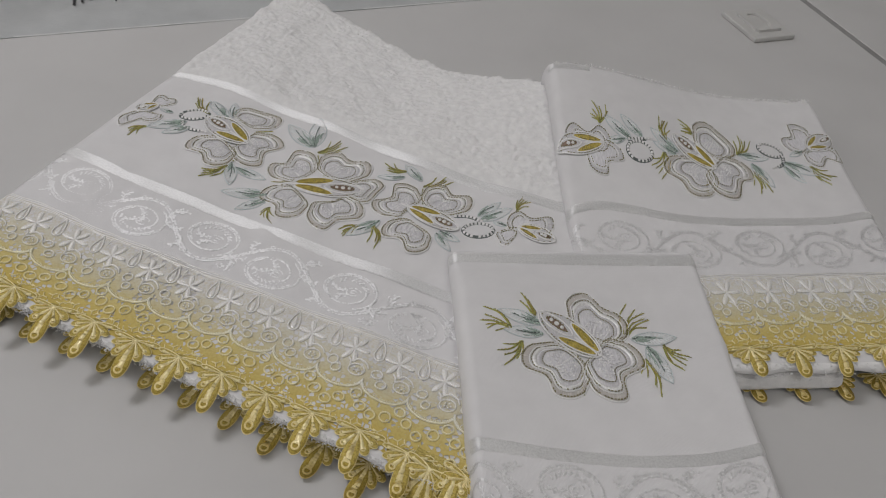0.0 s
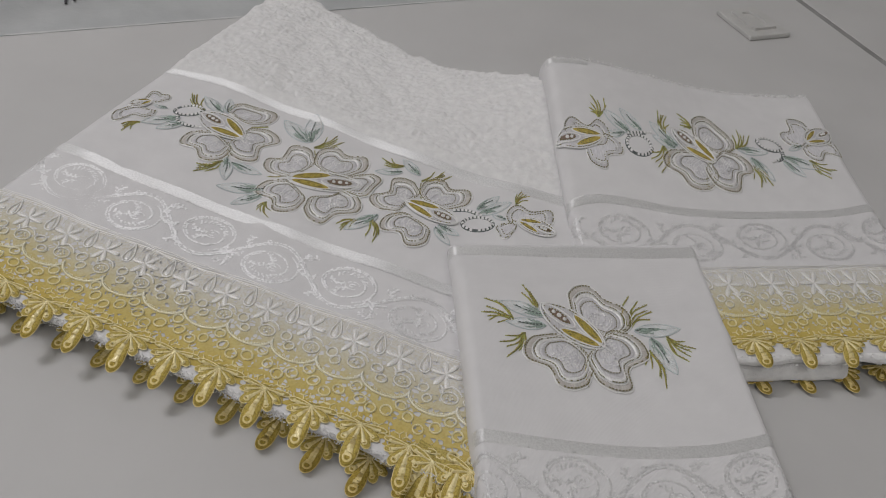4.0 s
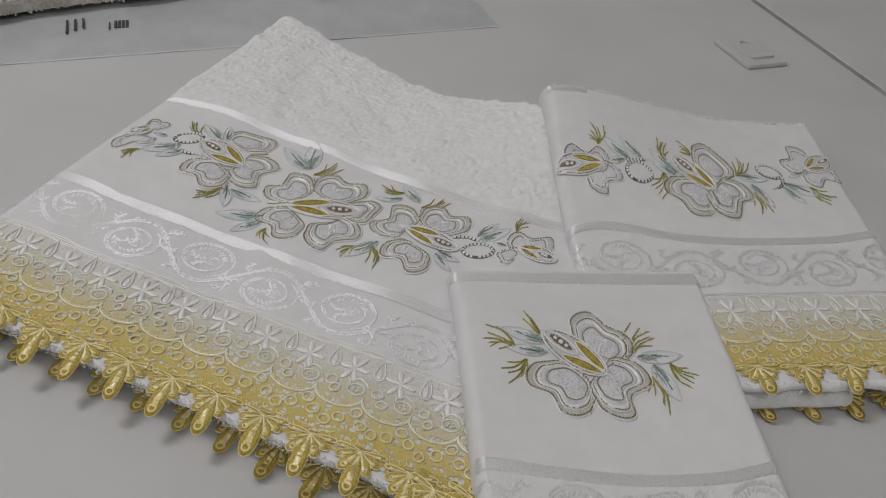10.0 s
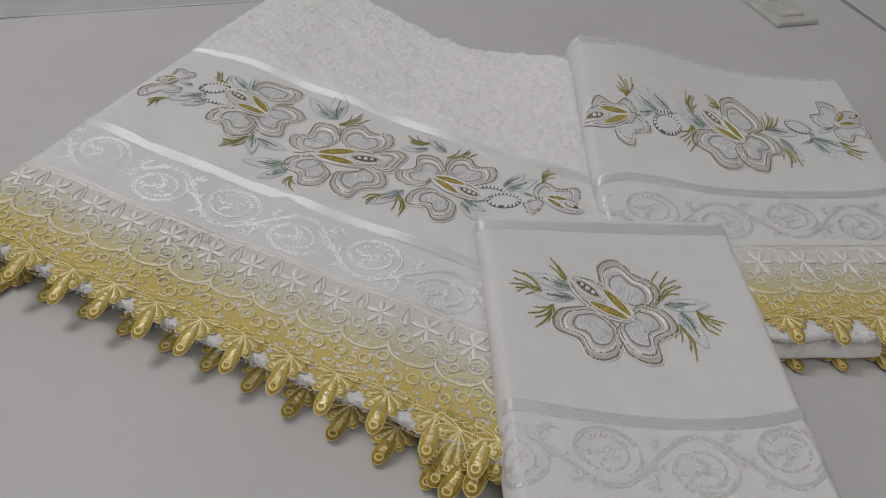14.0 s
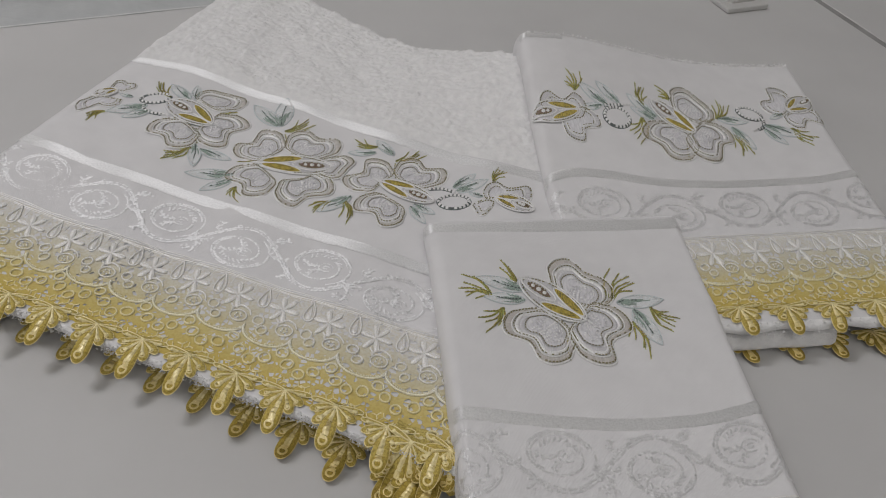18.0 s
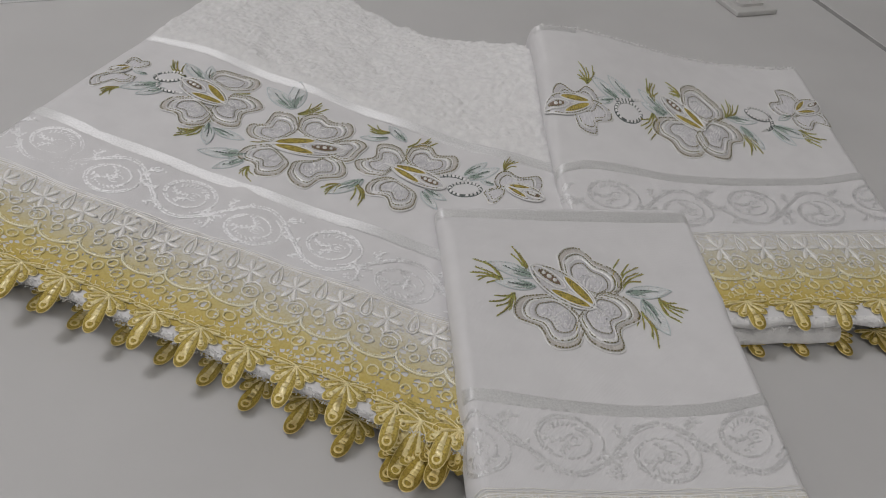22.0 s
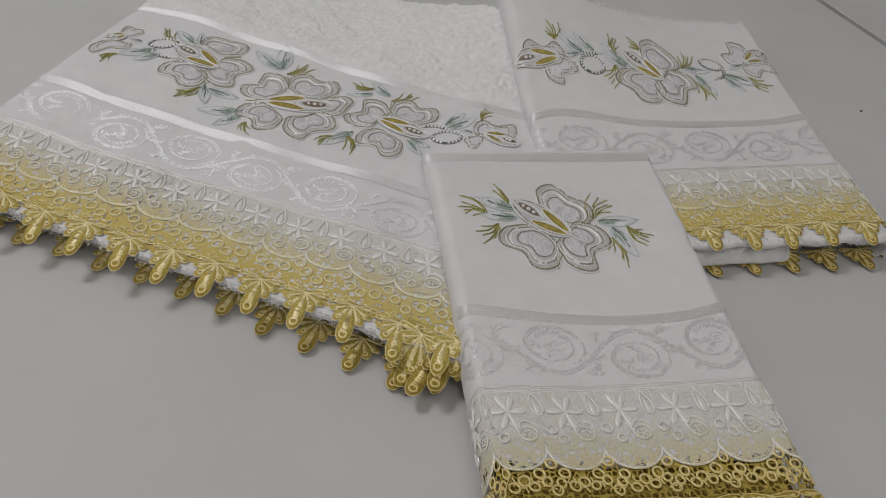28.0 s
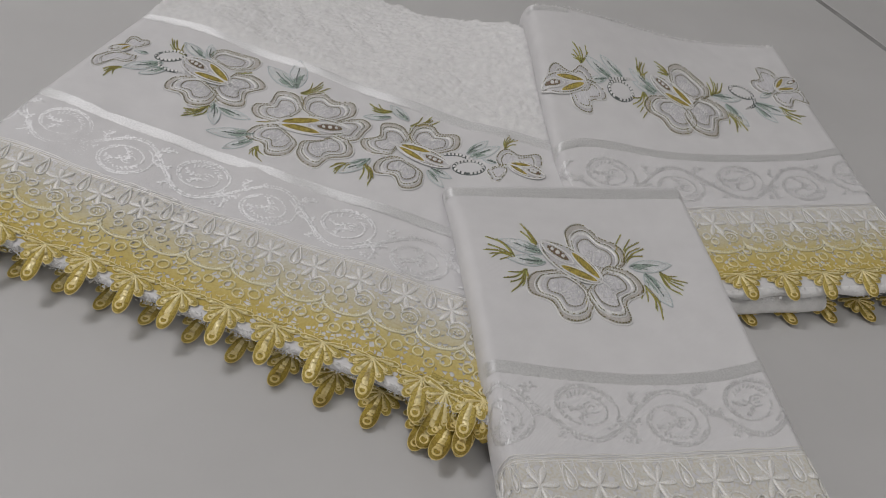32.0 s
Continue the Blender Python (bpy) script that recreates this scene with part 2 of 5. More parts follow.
WALL = plain("white_wall_paint", (0.72, 0.715, 0.70), (0.78, 0.775, 0.76), 3.0, 0.9, 300.0, 0.0004, 0.2)
FLOOR = plain("grey_floor_tile", (0.36, 0.35, 0.33), (0.44, 0.43, 0.41), 5.0, 0.4, 200.0, 0.0002)
LIT, *_, shader_ = material("lit_diffuser", (0.9, 0.9, 0.9), 0.5)
shader_.inputs["Emission Color"].default_value = (1.0, 0.985, 0.955, 1)
shader_.inputs["Emission Strength"].default_value = 0.5


# ---- the lie of the three towels ----
def smooth(x, a, b):
    """0 below a, 1 above b, gliding between."""
    k = np.clip((np.asarray(x, float) - a) / (b - a), 0, 1)
    return k * k * (3 - 2 * k)


class Cloth:
    """The lie of one folded towel: local u runs across it, v from the lace's heading (0) to its upper ribbon (high), both in metres."""

    def __init__(self, bl, br, tl, tr, top, floor, front, sag=None):
        self.bl, self.br, self.tl, self.tr = (np.array(p, float) for p in (bl, br, tl, tr))
        self.wide = (np.linalg.norm(self.br - self.bl) + np.linalg.norm(self.tr - self.tl)) / 2
        self.high = (np.linalg.norm(self.tl - self.bl) + np.linalg.norm(self.tr - self.br)) / 2
        self.top, self.floor, self.front, self.sag = top, floor, front, sag

    def plan(self, u, v):
        s, t = np.asarray(u, float) / self.wide, np.asarray(v, float) / self.high
        if self.sag:
            t = t + self.sag(s, t) / self.high
        s, t = s[..., None], t[..., None]
        return (1 - s) * (1 - t) * self.bl + s * (1 - t) * self.br + (1 - s) * t * self.tl + s * t * self.tr

    def place(self, u, v, w=0.0):
        """World places of local points; past its sides the cloth is folded round and under."""
        u, v, w = np.broadcast_arrays(np.asarray(u, float), np.asarray(v, float), np.asarray(w, float))
        uc = np.clip(u, 0, self.wide)
        p = self.plan(uc, v)
        e = self.plan(uc + 0.001, v) - self.plan(uc - 0.001, v)
        e = e / np.linalg.norm(e, axis=-1, keepdims=True) * np.where(u > self.wide / 2, 1.0, -1.0)[..., None]
        top = self.top(p[..., 0], p[..., 1])
        r = np.maximum((top - self.floor(p[..., 0], p[..., 1])) / 2, 0.003)
        over = np.abs(u - uc)
        a = np.minimum(over / r, np.pi)
        flat = (np.minimum(r, 0.006) + w) * np.sin(a) - np.maximum(over - np.pi * r, 0)
        z = top - r + (r + w) * np.cos(a)
        z = z - 0.30 * np.maximum(self.front - v, 0) * np.cos(a).clip(0, 1)
        return np.concatenate([p + e * flat[..., None], z[..., None]], -1)


def bath_top(x, y):
    u = 0.919 * x - 0.394 * y
    hump = 0.026 * np.exp(-(((x - 0.135) / 0.085) ** 2) - ((y - 0.585) / 0.075) ** 2)
    return 0.0195 + 0.004 * smooth(-u, 0.27, 0.37) + hump + 0.0007 * np.sin(97 * u + 25 * y)


def bath_lies(x, y):
    """1 where the bath towel lies, 0 beside it."""
    return smooth(-(0.919 * x - 0.394 * y), 0.035, 0.075) * smooth(0.394 * x + 0.919 * y, 0.225, 0.25)


def face_top(x, y):
    lift = 0.040 * np.exp(-(((x - 0.108) / 0.115) ** 2) - ((y - 0.578) / 0.095) ** 2)
    return 0.0215 + lift + 0.005 * smooth(y, 0.52, 0.62) - 0.003 * smooth(-x, -0.22, -0.16) * smooth(-y, -0.43, -0.38)


def face_floor(x, y):
    return 0.001 + (bath_top(x, y) - 0.002) * bath_lies(x, y)


def lav_floor(x, y):
    face = smooth(x, 0.12, 0.15) * smooth(y, 0.32, 0.36)
    return 0.001 + np.maximum(0.019 * bath_lies(x, y), 0.017 * face)


def lav_top(x, y):
    over = smooth(-(0.919 * x - 0.394 * y), -0.02, 0.11)
    return 0.0265 + 0.013 * over * smooth(y, 0.20, 0.30) * (1 - 0.75 * smooth(y, 0.36, 0.41)) + 0.004 * smooth(-x, -0.12, -0.06) * smooth(-y, -0.26, -0.20)


def bath_xy(u, v):
    return (0.9191 * u + 0.3940 * v, -0.3940 * u + 0.9191 * v)


# how far the bath towel's terry reaches, from its left side to its right
TERRY_TOP = (0.342, 0.322, 0.299, 0.278, 0.274, 0.271, 0.273)
bath = Cloth(bath_xy(-0.380, 0.3085), bath_xy(-0.049, 0.3085), bath_xy(-0.380, 0.4815), bath_xy(-0.056, 0.4865), bath_top, lambda x, y: 0.001 + 0 * x, -0.070,
             lambda s, t: -0.0085 * s.clip(0, 1) * (4 * t * (1 - t)).clip(0, 1))
lav = Cloth((0.0570, 0.2108), (0.1980, 0.2212), (0.0450, 0.4010), (0.1900, 0.4195), lav_top, lav_floor, -0.075,
            lambda s, t: -0.0035 * np.sin(np.pi * s.clip(0, 1) ** 0.8) * (4 * t * (1 - t)).clip(0, 1))
face = Cloth((0.1275, 0.3965), (0.3340, 0.4230), (0.1145, 0.5755), (0.3315, 0.6175), face_top, face_floor, -0.072,
             lambda s, t: -0.0055 * np.sin(np.pi * s.clip(0, 1)) * (4 * t * (1 - t)).clip(0, 1))


# ---- mesh building ----
class Sheet:
    """Points in a towel's local u, v, w, with the faces, the materials and two UV maps: the lie on the cloth and the run of the stitches."""

    def __init__(self, cloth=None):
        self.cloth, self.points, self.faces, self.marks, self.runs, self.count = cloth, [], [], [], [], 0
        self.dye_shade = 0.0  # how much further along its dyeing the lace is; shaded layers are coloured darker

    def grid(self, points, runs, mark=0, close_a=False, close_b=False):
        """points: rows x columns x 3, joined by quads."""
        rows, columns = points.shape[:2]
        base = self.count
        self.points.append(points.reshape(-1, 3))
        self.runs.append(runs.reshape(-1, 2))
        self.count += rows * columns
        a = np.arange(rows if close_a else rows - 1)
        b = np.arange(columns if close_b else columns - 1)
        i, j = (g.ravel() for g in np.meshgrid(a, b, indexing="ij"))
        i2, j2 = (i + 1) % rows, (j + 1) % columns
        quads = base + np.stack([i * columns + j, i2 * columns + j, i2 * columns + j2, i * columns + j2], 1)
        self.faces += quads.tolist()
        self.marks += [mark] * len(quads)

    def ribbon(self, path, width, high, mark=0, closed=False, taper=0.0, w0=0.00005):
        """A half-round cord along a path of u, v."""
        path = np.asarray(path, float)
        n = len(path)
        if closed:
            along = np.roll(path, -1, 0) - np.roll(path, 1, 0)
        else:
            along = np.gradient(path, axis=0)
        along = along / (np.linalg.norm(along, axis=1, keepdims=True) + 1e-12)
        side = np.stack([-along[:, 1], along[:, 0]], 1)
        step = np.r_[0, np.cumsum(np.linalg.norm(np.diff(path, axis=0), axis=1))]
        k = np.ones(n)
        if taper:
            k = 1 - taper * np.linspace(0, 1, n)
        across = np.array([-1.0, -0.62, 0.0, 0.62, 1.0])
        rise = np.array([0.0, 0.75, 1.0, 0.75, 0.0])
        pts = np.empty((n, 5, 3))
        pts[:, :, :2] = path[:, None] + side[:, None] * (across * width / 2)[None, :, None] * k[:, None, None]
        pts[:, :, 2] = w0 + rise[None] * high * (0.4 + 0.6 * k[:, None])
        runs = np.stack(np.broadcast_arrays(step[:, None], across[None] * width / 2), -1)
        self.grid(pts, runs, mark, close_a=closed)

    def band(self, outer, inner, high, mark=0, w0=0.00005, curve=True):
        """A padded band of satin stitch between two closed outlines of equal count."""
        outer, inner = np.asarray(outer, float), np.asarray(inner, float)
        ks = np.array([0.0, 0.25, 0.5, 0.75, 1.0])
        rise = np.array([0.0, 0.85, 1.0, 0.85, 0.0]) if curve else np.ones(5)
        pts = np.empty((len(outer), 5, 3))
        pts[:, :, :2] = outer[:, None] * (1 - ks)[None, :, None] + inner[:, None] * ks[None, :, None]
        pts[:, :, 2] = w0 + high * rise
        step = np.r_[0, np.cumsum(np.linalg.norm(np.diff(outer, axis=0), axis=1))]
        deep = np.linalg.norm(outer - inner, axis=1).mean()
        self.grid(pts, np.stack(np.broadcast_arrays(step[:, None], ks[None] * deep), -1), mark, close_a=True)

    def pad(self, outline, high, mark=0, w0=0.00005, edge=0.0):
        """A filled, cushioned patch inside a closed outline."""
        outline = np.asarray(outline, float)
        mid = outline.mean(0)
        ks = np.array([1.0, 0.9, 0.6, 0.03])
        rise = np.array([edge, 0.7, 0.95, 1.0])
        pts = np.empty((len(outline), 4, 3))
        pts[:, :, :2] = mid + (outline - mid)[:, None] * ks[None, :, None]
        pts[:, :, 2] = w0 + high * rise
        self.grid(pts, pts[:, :, :2].copy(), mark, close_a=True)

    def dashes(self, path, pitch, width, high, mark=0, w0=0.0006, fill=0.62, closed=True, loose=0.0, roll=0.0):
        """Running stitches, one after the other along a path."""
        rng = np.random.default_rng(int(abs(np.sum(path)) * 1e6) % 99991)
        path = np.asarray(path, float)
        if closed:
            path = np.vstack([path, path[:1]])
        step = np.r_[0, np.cumsum(np.linalg.norm(np.diff(path, axis=0), axis=1))]
        for s in np.arange(0, step[-1] - pitch * fill, pitch):
            at = s + np.array([0, 0.5, 1.0]) * pitch * fill
            piece = np.stack([np.interp(at, step, path[:, 0]), np.interp(at, step, path[:, 1])], 1)
            if loose:
                if rng.random() < loose * 0.4:
                    continue
                piece = piece + rng.normal(0, 0.0002 * loose, 2)
            self.ribbon(piece, width * (1 + loose * rng.uniform(-0.4, 0.3)), high, mark, w0=w0)
            if roll:
                tip, turn = rng.normal(0, roll, 2)
                pts = self.points[-1].reshape(3, 5, 3)
                pts[:, :, 2] += (np.array([-0.5, 0, 0.5])[:, None] * tip * pitch + np.array([-0.5, -0.31, 0, 0.31, 0.5]) * turn * width) + 0.5 * roll * width

    def plate(self, outline, high, mark=0, w0=0.0002):
        """A flat patch inside a closed outline, with a thin edge."""
        outline = np.asarray(outline, float)
        ks = np.array([1.0, 1.0, 0.5, 0.02])
        pts = np.empty((len(outline), 4, 3))
        pts[:, :, :2] = outline.mean(0) + (outline - outline.mean(0))[:, None] * ks[None, :, None]
        pts[:, :, 2] = w0 + high * np.array([0.0, 1.0, 1.0, 1.0])
        self.grid(pts, pts[:, :, :2].copy(), mark, close_a=True)

    def knob(self, u, v, radius, high, mark=0, w0=0.0003, sides=8):
        a = np.linspace(0, 2 * np.pi, sides, endpoint=False)
        self.pad(np.stack([u + radius * np.cos(a), v + radius * np.sin(a)], 1), high, mark, w0)

    def mesh(self, name, materials):
        local = np.concatenate(self.points)
        runs = np.concatenate(self.runs)
        places = self.cloth.place(local[:, 0], local[:, 1], local[:, 2]) if self.cloth else local
        me = bpy.data.meshes.new(name)
        me.from_pydata(places.tolist(), [], self.faces)
        which = np.empty(len(me.loops), dtype=np.int32)
        me.loops.foreach_get("vertex_index", which)
        for title, data in (("lie", local[:, :2] + (0.0, self.dye_shade)), ("stitch", runs)):
            me.uv_layers.new(name=title).data.foreach_set("uv", data[which].astype(np.float32).ravel())
        for m in materials:
            me.materials.append(m)
        me.polygons.foreach_set("material_index", np.array(self.marks, dtype=np.int32))
        me.polygons.foreach_set("use_smooth", np.ones(len(me.polygons), dtype=bool))
        me.update()
        return me


def part(name, sheet, materials, parent, label="", kind=""):
    """Links a sheet as one mesh object under a thing or under a part."""
    ob = new(name, sheet.mesh(name, materials))
    ob.parent = parent
    return tagged(ob, label, kind=kind)


def solid(name, bm, mat, parent=None, label="", category="", group="", kind="", smooth_faces=False):
    me = bpy.data.meshes.new(name)
    bmesh.ops.recalc_face_normals(bm, faces=bm.faces)
    bm.to_mesh(me)
    bm.free()
    me.materials.append(mat)
    if smooth_faces:
        me.polygons.foreach_set("use_smooth", np.ones(len(me.polygons), dtype=bool))
    ob = new(name, me)
    if parent:
        ob.parent = parent
    return tagged(ob, label, category, group, kind)


def block(x0, x1, y0, y1, z0, z1, bevel=0.0, turn=None):
    bm = bmesh.new()
    bmesh.ops.create_cube(bm, size=1, matrix=Matrix.Translation(((x0 + x1) / 2, (y0 + y1) / 2, (z0 + z1) / 2)) @ Matrix.Diagonal((x1 - x0, y1 - y0, z1 - z0, 1)))
    if bevel:
        bmesh.ops.bevel(bm, geom=bm.edges[:], offset=bevel, segments=3, affect="EDGES", profile=0.5)
    if turn:
        bmesh.ops.transform(bm, matrix=turn, verts=bm.verts)
    return bm


def prism(corners, z0, z1, bevel=0.0):
    """An upright block over a plan of corners."""
    bm = bmesh.new()
    low = [bm.verts.new((x, y, z0)) for x, y in corners]
    high = [bm.verts.new((x, y, z1)) for x, y in corners]
    bm.faces.new(low[::-1])
    bm.faces.new(high)
    for i in range(len(corners)):
        j = (i + 1) % len(corners)
        bm.faces.new((low[i], low[j], high[j], high[i]))
    if bevel:
        bmesh.ops.bevel(bm, geom=bm.edges[:], offset=bevel, segments=2, affect="EDGES", profile=0.5)
    return bm


def spline(points, per=10, closed=False):
    """A smooth curve through a few points."""
    p = np.asarray(points, float)
    if closed:
        p = np.vstack([p[-1:], p, p[:2]])
    else:
        p = np.vstack([2 * p[:1] - p[1:2], p, 2 * p[-1:] - p[-2:-1]])
    out = []
    ks = np.linspace(0, 1, per, endpoint=False)[:, None]
    for a, b, c, d in zip(p, p[1:], p[2:], p[3:]):
        out.append(0.5 * (2 * b + (c - a) * ks + (2 * a - 5 * b + 4 * c - d) * ks**2 + (3 * b - a - 3 * c + d) * ks**3))
    if not closed:
        out.append(p[-2:-1])
    return np.vstack(out)


# ---- the room: tabletop, second tabletop, floor, then unseen walls, ceiling and lamps added for light ----
EDGE_A, EDGE_B = Vector((0.3890, 0.964)), Vector((0.4633, 0.740))
edge_way = (EDGE_B - EDGE_A).normalized()
edge_out = Vector((-edge_way.y, edge_way.x))
if edge_out.x < 0:
    edge_out = -edge_out
far_edge, near_edge = EDGE_A - edge_way * 0.62, EDGE_A + edge_way * 1.55


def xy(v):
    return (v.x, v.y)


table = tagged(new("table"), "white laminate table under the towel set", "table")
solid("tabletop", prism([xy(near_edge), xy(far_edge), xy(far_edge - edge_out * 1.75), xy(near_edge - edge_out * 1.75)], -0.028, 0.0, 0.0015), LAMINATE, table)
side_table = tagged(new("side_table"), "white laminate table butted against the first", "table")
solid("tabletop", prism([xy(p + edge_out * 0.008) for p in (near_edge, far_edge)] + [xy(p + edge_out * 0.75) for p in (far_edge, near_edge)], -0.028, -0.0006, 0.0012), LAMINATE, side_table)
# added dark strip: its grey stands for the shade between the two tops
solid("gap_shade_strip", prism([xy(near_edge), xy(far_edge), xy(far_edge + edge_out * 0.008), xy(near_edge + edge_out * 0.008)], -0.028, -0.0012), GAP_SHADE, table)
for owner, spans in ((table, ((1.65, 0.10), (1.65, 2.05), (0.08, 0.10), (0.08, 2.05))), (side_table, ((-0.10, 0.10), (-0.10, 2.05), (-0.68, 0.10), (-0.68, 2.05)))):
    for inward, down in spans:
        at = far_edge + edge_way * down - edge_out * inward
        solid("leg", block(at.x - 0.025, at.x + 0.025, at.y - 0.025, at.y + 0.025, -0.75, -0.028, 0.003), PLASTIC, owner)

# closed box out of view; its pale walls and ceiling are added for bounce
X0, X1, Y0, Y1, Z0, Z1 = -1.9, 1.7, -1.7, 2.2, -0.75, 2.30
solid("floor", block(X0, X1, Y0, Y1, Z0 - 0.1, Z0), FLOOR, label="grey tiled floor under the tables", category="floor", kind="structure")
solid("ceiling", block(X0 - 0.12, X1 + 0.12, Y0 - 0.12, Y1 + 0.12, Z1, Z1 + 0.1), WALL, label="plain white ceiling out of view, added to bounce light", category="ceiling", kind="structure")
for title, box in (("bounce_wall_west", (X0 - 0.12, X0, Y0 - 0.12, Y1 + 0.12)), ("bounce_wall_east", (X1, X1 + 0.12, Y0 - 0.12, Y1 + 0.12)), ("bounce_wall_south", (X0, X1, Y0 - 0.12, Y0)), ("bounce_wall_north", (X0, X1, Y1, Y1 + 0.12))):
    solid(title, block(*box, Z0, Z1), WALL, label="plain white wall out of view, added to bounce light", category="wall", kind="structure")
# housings and glowing diffusers added for both unseen lamps
for (lx, ly, lz), wide, reach in ((LAMP, 0.36, 0.22), (FILL_BEHIND, 0.61, 0.61)):
    lamp = tagged(new("unseen_ceiling_light"), "flat white ceiling panel lamp, unseen and added, switched on", "ceiling light", "ceiling panel lamps")
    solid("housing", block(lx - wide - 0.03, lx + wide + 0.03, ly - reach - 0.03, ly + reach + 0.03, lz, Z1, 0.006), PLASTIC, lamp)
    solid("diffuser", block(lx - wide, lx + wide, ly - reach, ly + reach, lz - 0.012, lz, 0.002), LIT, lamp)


# ---- cloth bodies ----
def cloth_body(cloth, parent, v0, v1, lower, mats, label, columns=90, rows=110, wave=0.0, mark_v=None, name="woven_body", narrow=0.0):
    """The folded stack: its top, its rounded sides and its front and back, down to what it lies on."""
    vs = np.linspace(v0, v1, rows)
    us = np.linspace(0, cloth.wide, columns)
    turns = np.linspace(0, 1, 8)[1:]
    u = np.concatenate([np.zeros(7), us, np.full(7, cloth.wide)])
    share = np.concatenate([-turns[::-1], np.zeros(columns), turns])
    uu, vv = np.meshgrid(u, vs)
    sh = np.broadcast_to(share, uu.shape)
    p = cloth.plan(uu, vv)
    top, low = cloth.top(p[..., 0], p[..., 1]), cloth.floor(p[..., 0], p[..., 1])
    r = np.maximum((top - low) / 2, 0.003)
    if narrow:
        sh = sh * smooth(vv, v0, v0 + narrow)
        uu = cloth.wide / 2 + (uu - cloth.wide / 2) * (1 - 0.06 * (1 - smooth(vv, v0, v0 + narrow)))
    local_u = uu + sh * np.pi * r
    ripple = np.zeros_like(uu)
    if wave:
        for n, (a, b) in enumerate(((41.0, 17.0), (-23.0, 37.0), (67.0, 9.0))):
            ripple = ripple + np.sin(a * uu + b * vv + n * 1.7) / (n + 1)
        ripple = ripple * wave * np.minimum(1, (vv - v0) / 0.02)
    world_points = cloth.place(local_u, np.maximum(vv, cloth.front), ripple)
    world_points[..., :2] += cloth.plan(uu, vv) - cloth.plan(uu, np.maximum(vv, cloth.front))
    rings_front, rings_back = [], []
    for rings, row, sign in ((rings_front, 0, -1.0), (rings_back, -1, 1.0)):
        base = world_points[row]
        way = cloth.plan(uu[row], vv[row] + 0.001) - cloth.plan(uu[row], vv[row])
        way = way / np.linalg.norm(way, axis=1, keepdims=True) * sign
        half = np.maximum(base[:, 2] - low[row], 0.0) / 2
        for k in turns:
            a = k * np.pi
            ring = base.copy()
            fold = np.minimum(half, lower) * np.sin(a) * (1 + 0.25 * np.sin(uu[row] * 160))
            if sign < 0:
                fold = fold - 0.036 * max(k - 0.26, 0.0)
            ring[:, :2] += way * fold[:, None]
            ring[:, 2] = base[:, 2] - half * (1 - np.cos(a))
            rings.append(ring)
    stack = np.stack(rings_front[::-1] + list(world_points) + rings_back)
    flat_v = np.concatenate([np.full(7, v0), vs, np.full(7, v1)])
    lie = np.stack([np.broadcast_to(local_u[0], stack.shape[:2]), np.broadcast_to(flat_v[:, None], stack.shape[:2])], -1)
    sheet = Sheet()
    sheet.grid(stack, lie)
    if mark_v is not None:
        rows_of = np.repeat(np.arange(len(stack) - 1), stack.shape[1] - 1)
        sheet.marks = np.where(rows_of < 7, 1, 0).tolist()
    ob = new(name, sheet.mesh(name, mats))
    uv = ob.data.uv_layers["lie"]
    which = np.empty(len(ob.data.loops), dtype=np.int32)
    ob.data.loops.foreach_get("vertex_index", which)
    uv.data.foreach_set("uv", lie.reshape(-1, 2)[which].astype(np.float32).ravel())
    ob.parent = parent
    return tagged(ob, label)


def tufts(name, places, normals, size, mat, parent, seed, label="", kind="stuff"):
    """Many little leaning loops of pile, joined."""
    rng = np.random.default_rng(seed)
    n = len(places)
    lean = rng.normal(0, 0.45, (n, 3))
    up = normals + lean
    up = up / np.linalg.norm(up, axis=1, keepdims=True)
    some = rng.normal(0, 1, (n, 3))
    a = np.cross(up, some)
    a = a / np.linalg.norm(a, axis=1, keepdims=True)
    b = np.cross(up, a)
    long = size * rng.uniform(0.6, 1.4, (n, 1))
    wide = size * 0.42 * rng.uniform(0.7, 1.3, (n, 1))
    base = places - up * size * 0.25
    tip = base + up * long
    bend = tip + a * wide * 1.1 - up * long * 0.12
    verts = np.stack([base + a * wide * 0.5, base - a * wide * 0.5 + b * wide * 0.5, base - b * wide * 0.6, tip + b * wide * 0.45, tip - b * wide * 0.45, bend], 1).reshape(-1, 3)
    pattern = np.array([[0, 1, 3], [1, 2, 4], [1, 4, 3], [2, 0, 5], [2, 5, 4], [0, 3, 5], [3, 4, 5]])
    faces = (np.arange(n)[:, None, None] * 6 + pattern[None]).reshape(-1, 3)
    me = bpy.data.meshes.new(name)
    me.from_pydata(verts.tolist(), [], faces.tolist())
    me.materials.append(mat)
    ob = new(name, me)
    ob.parent = parent
    return tagged(ob, label, kind=kind)


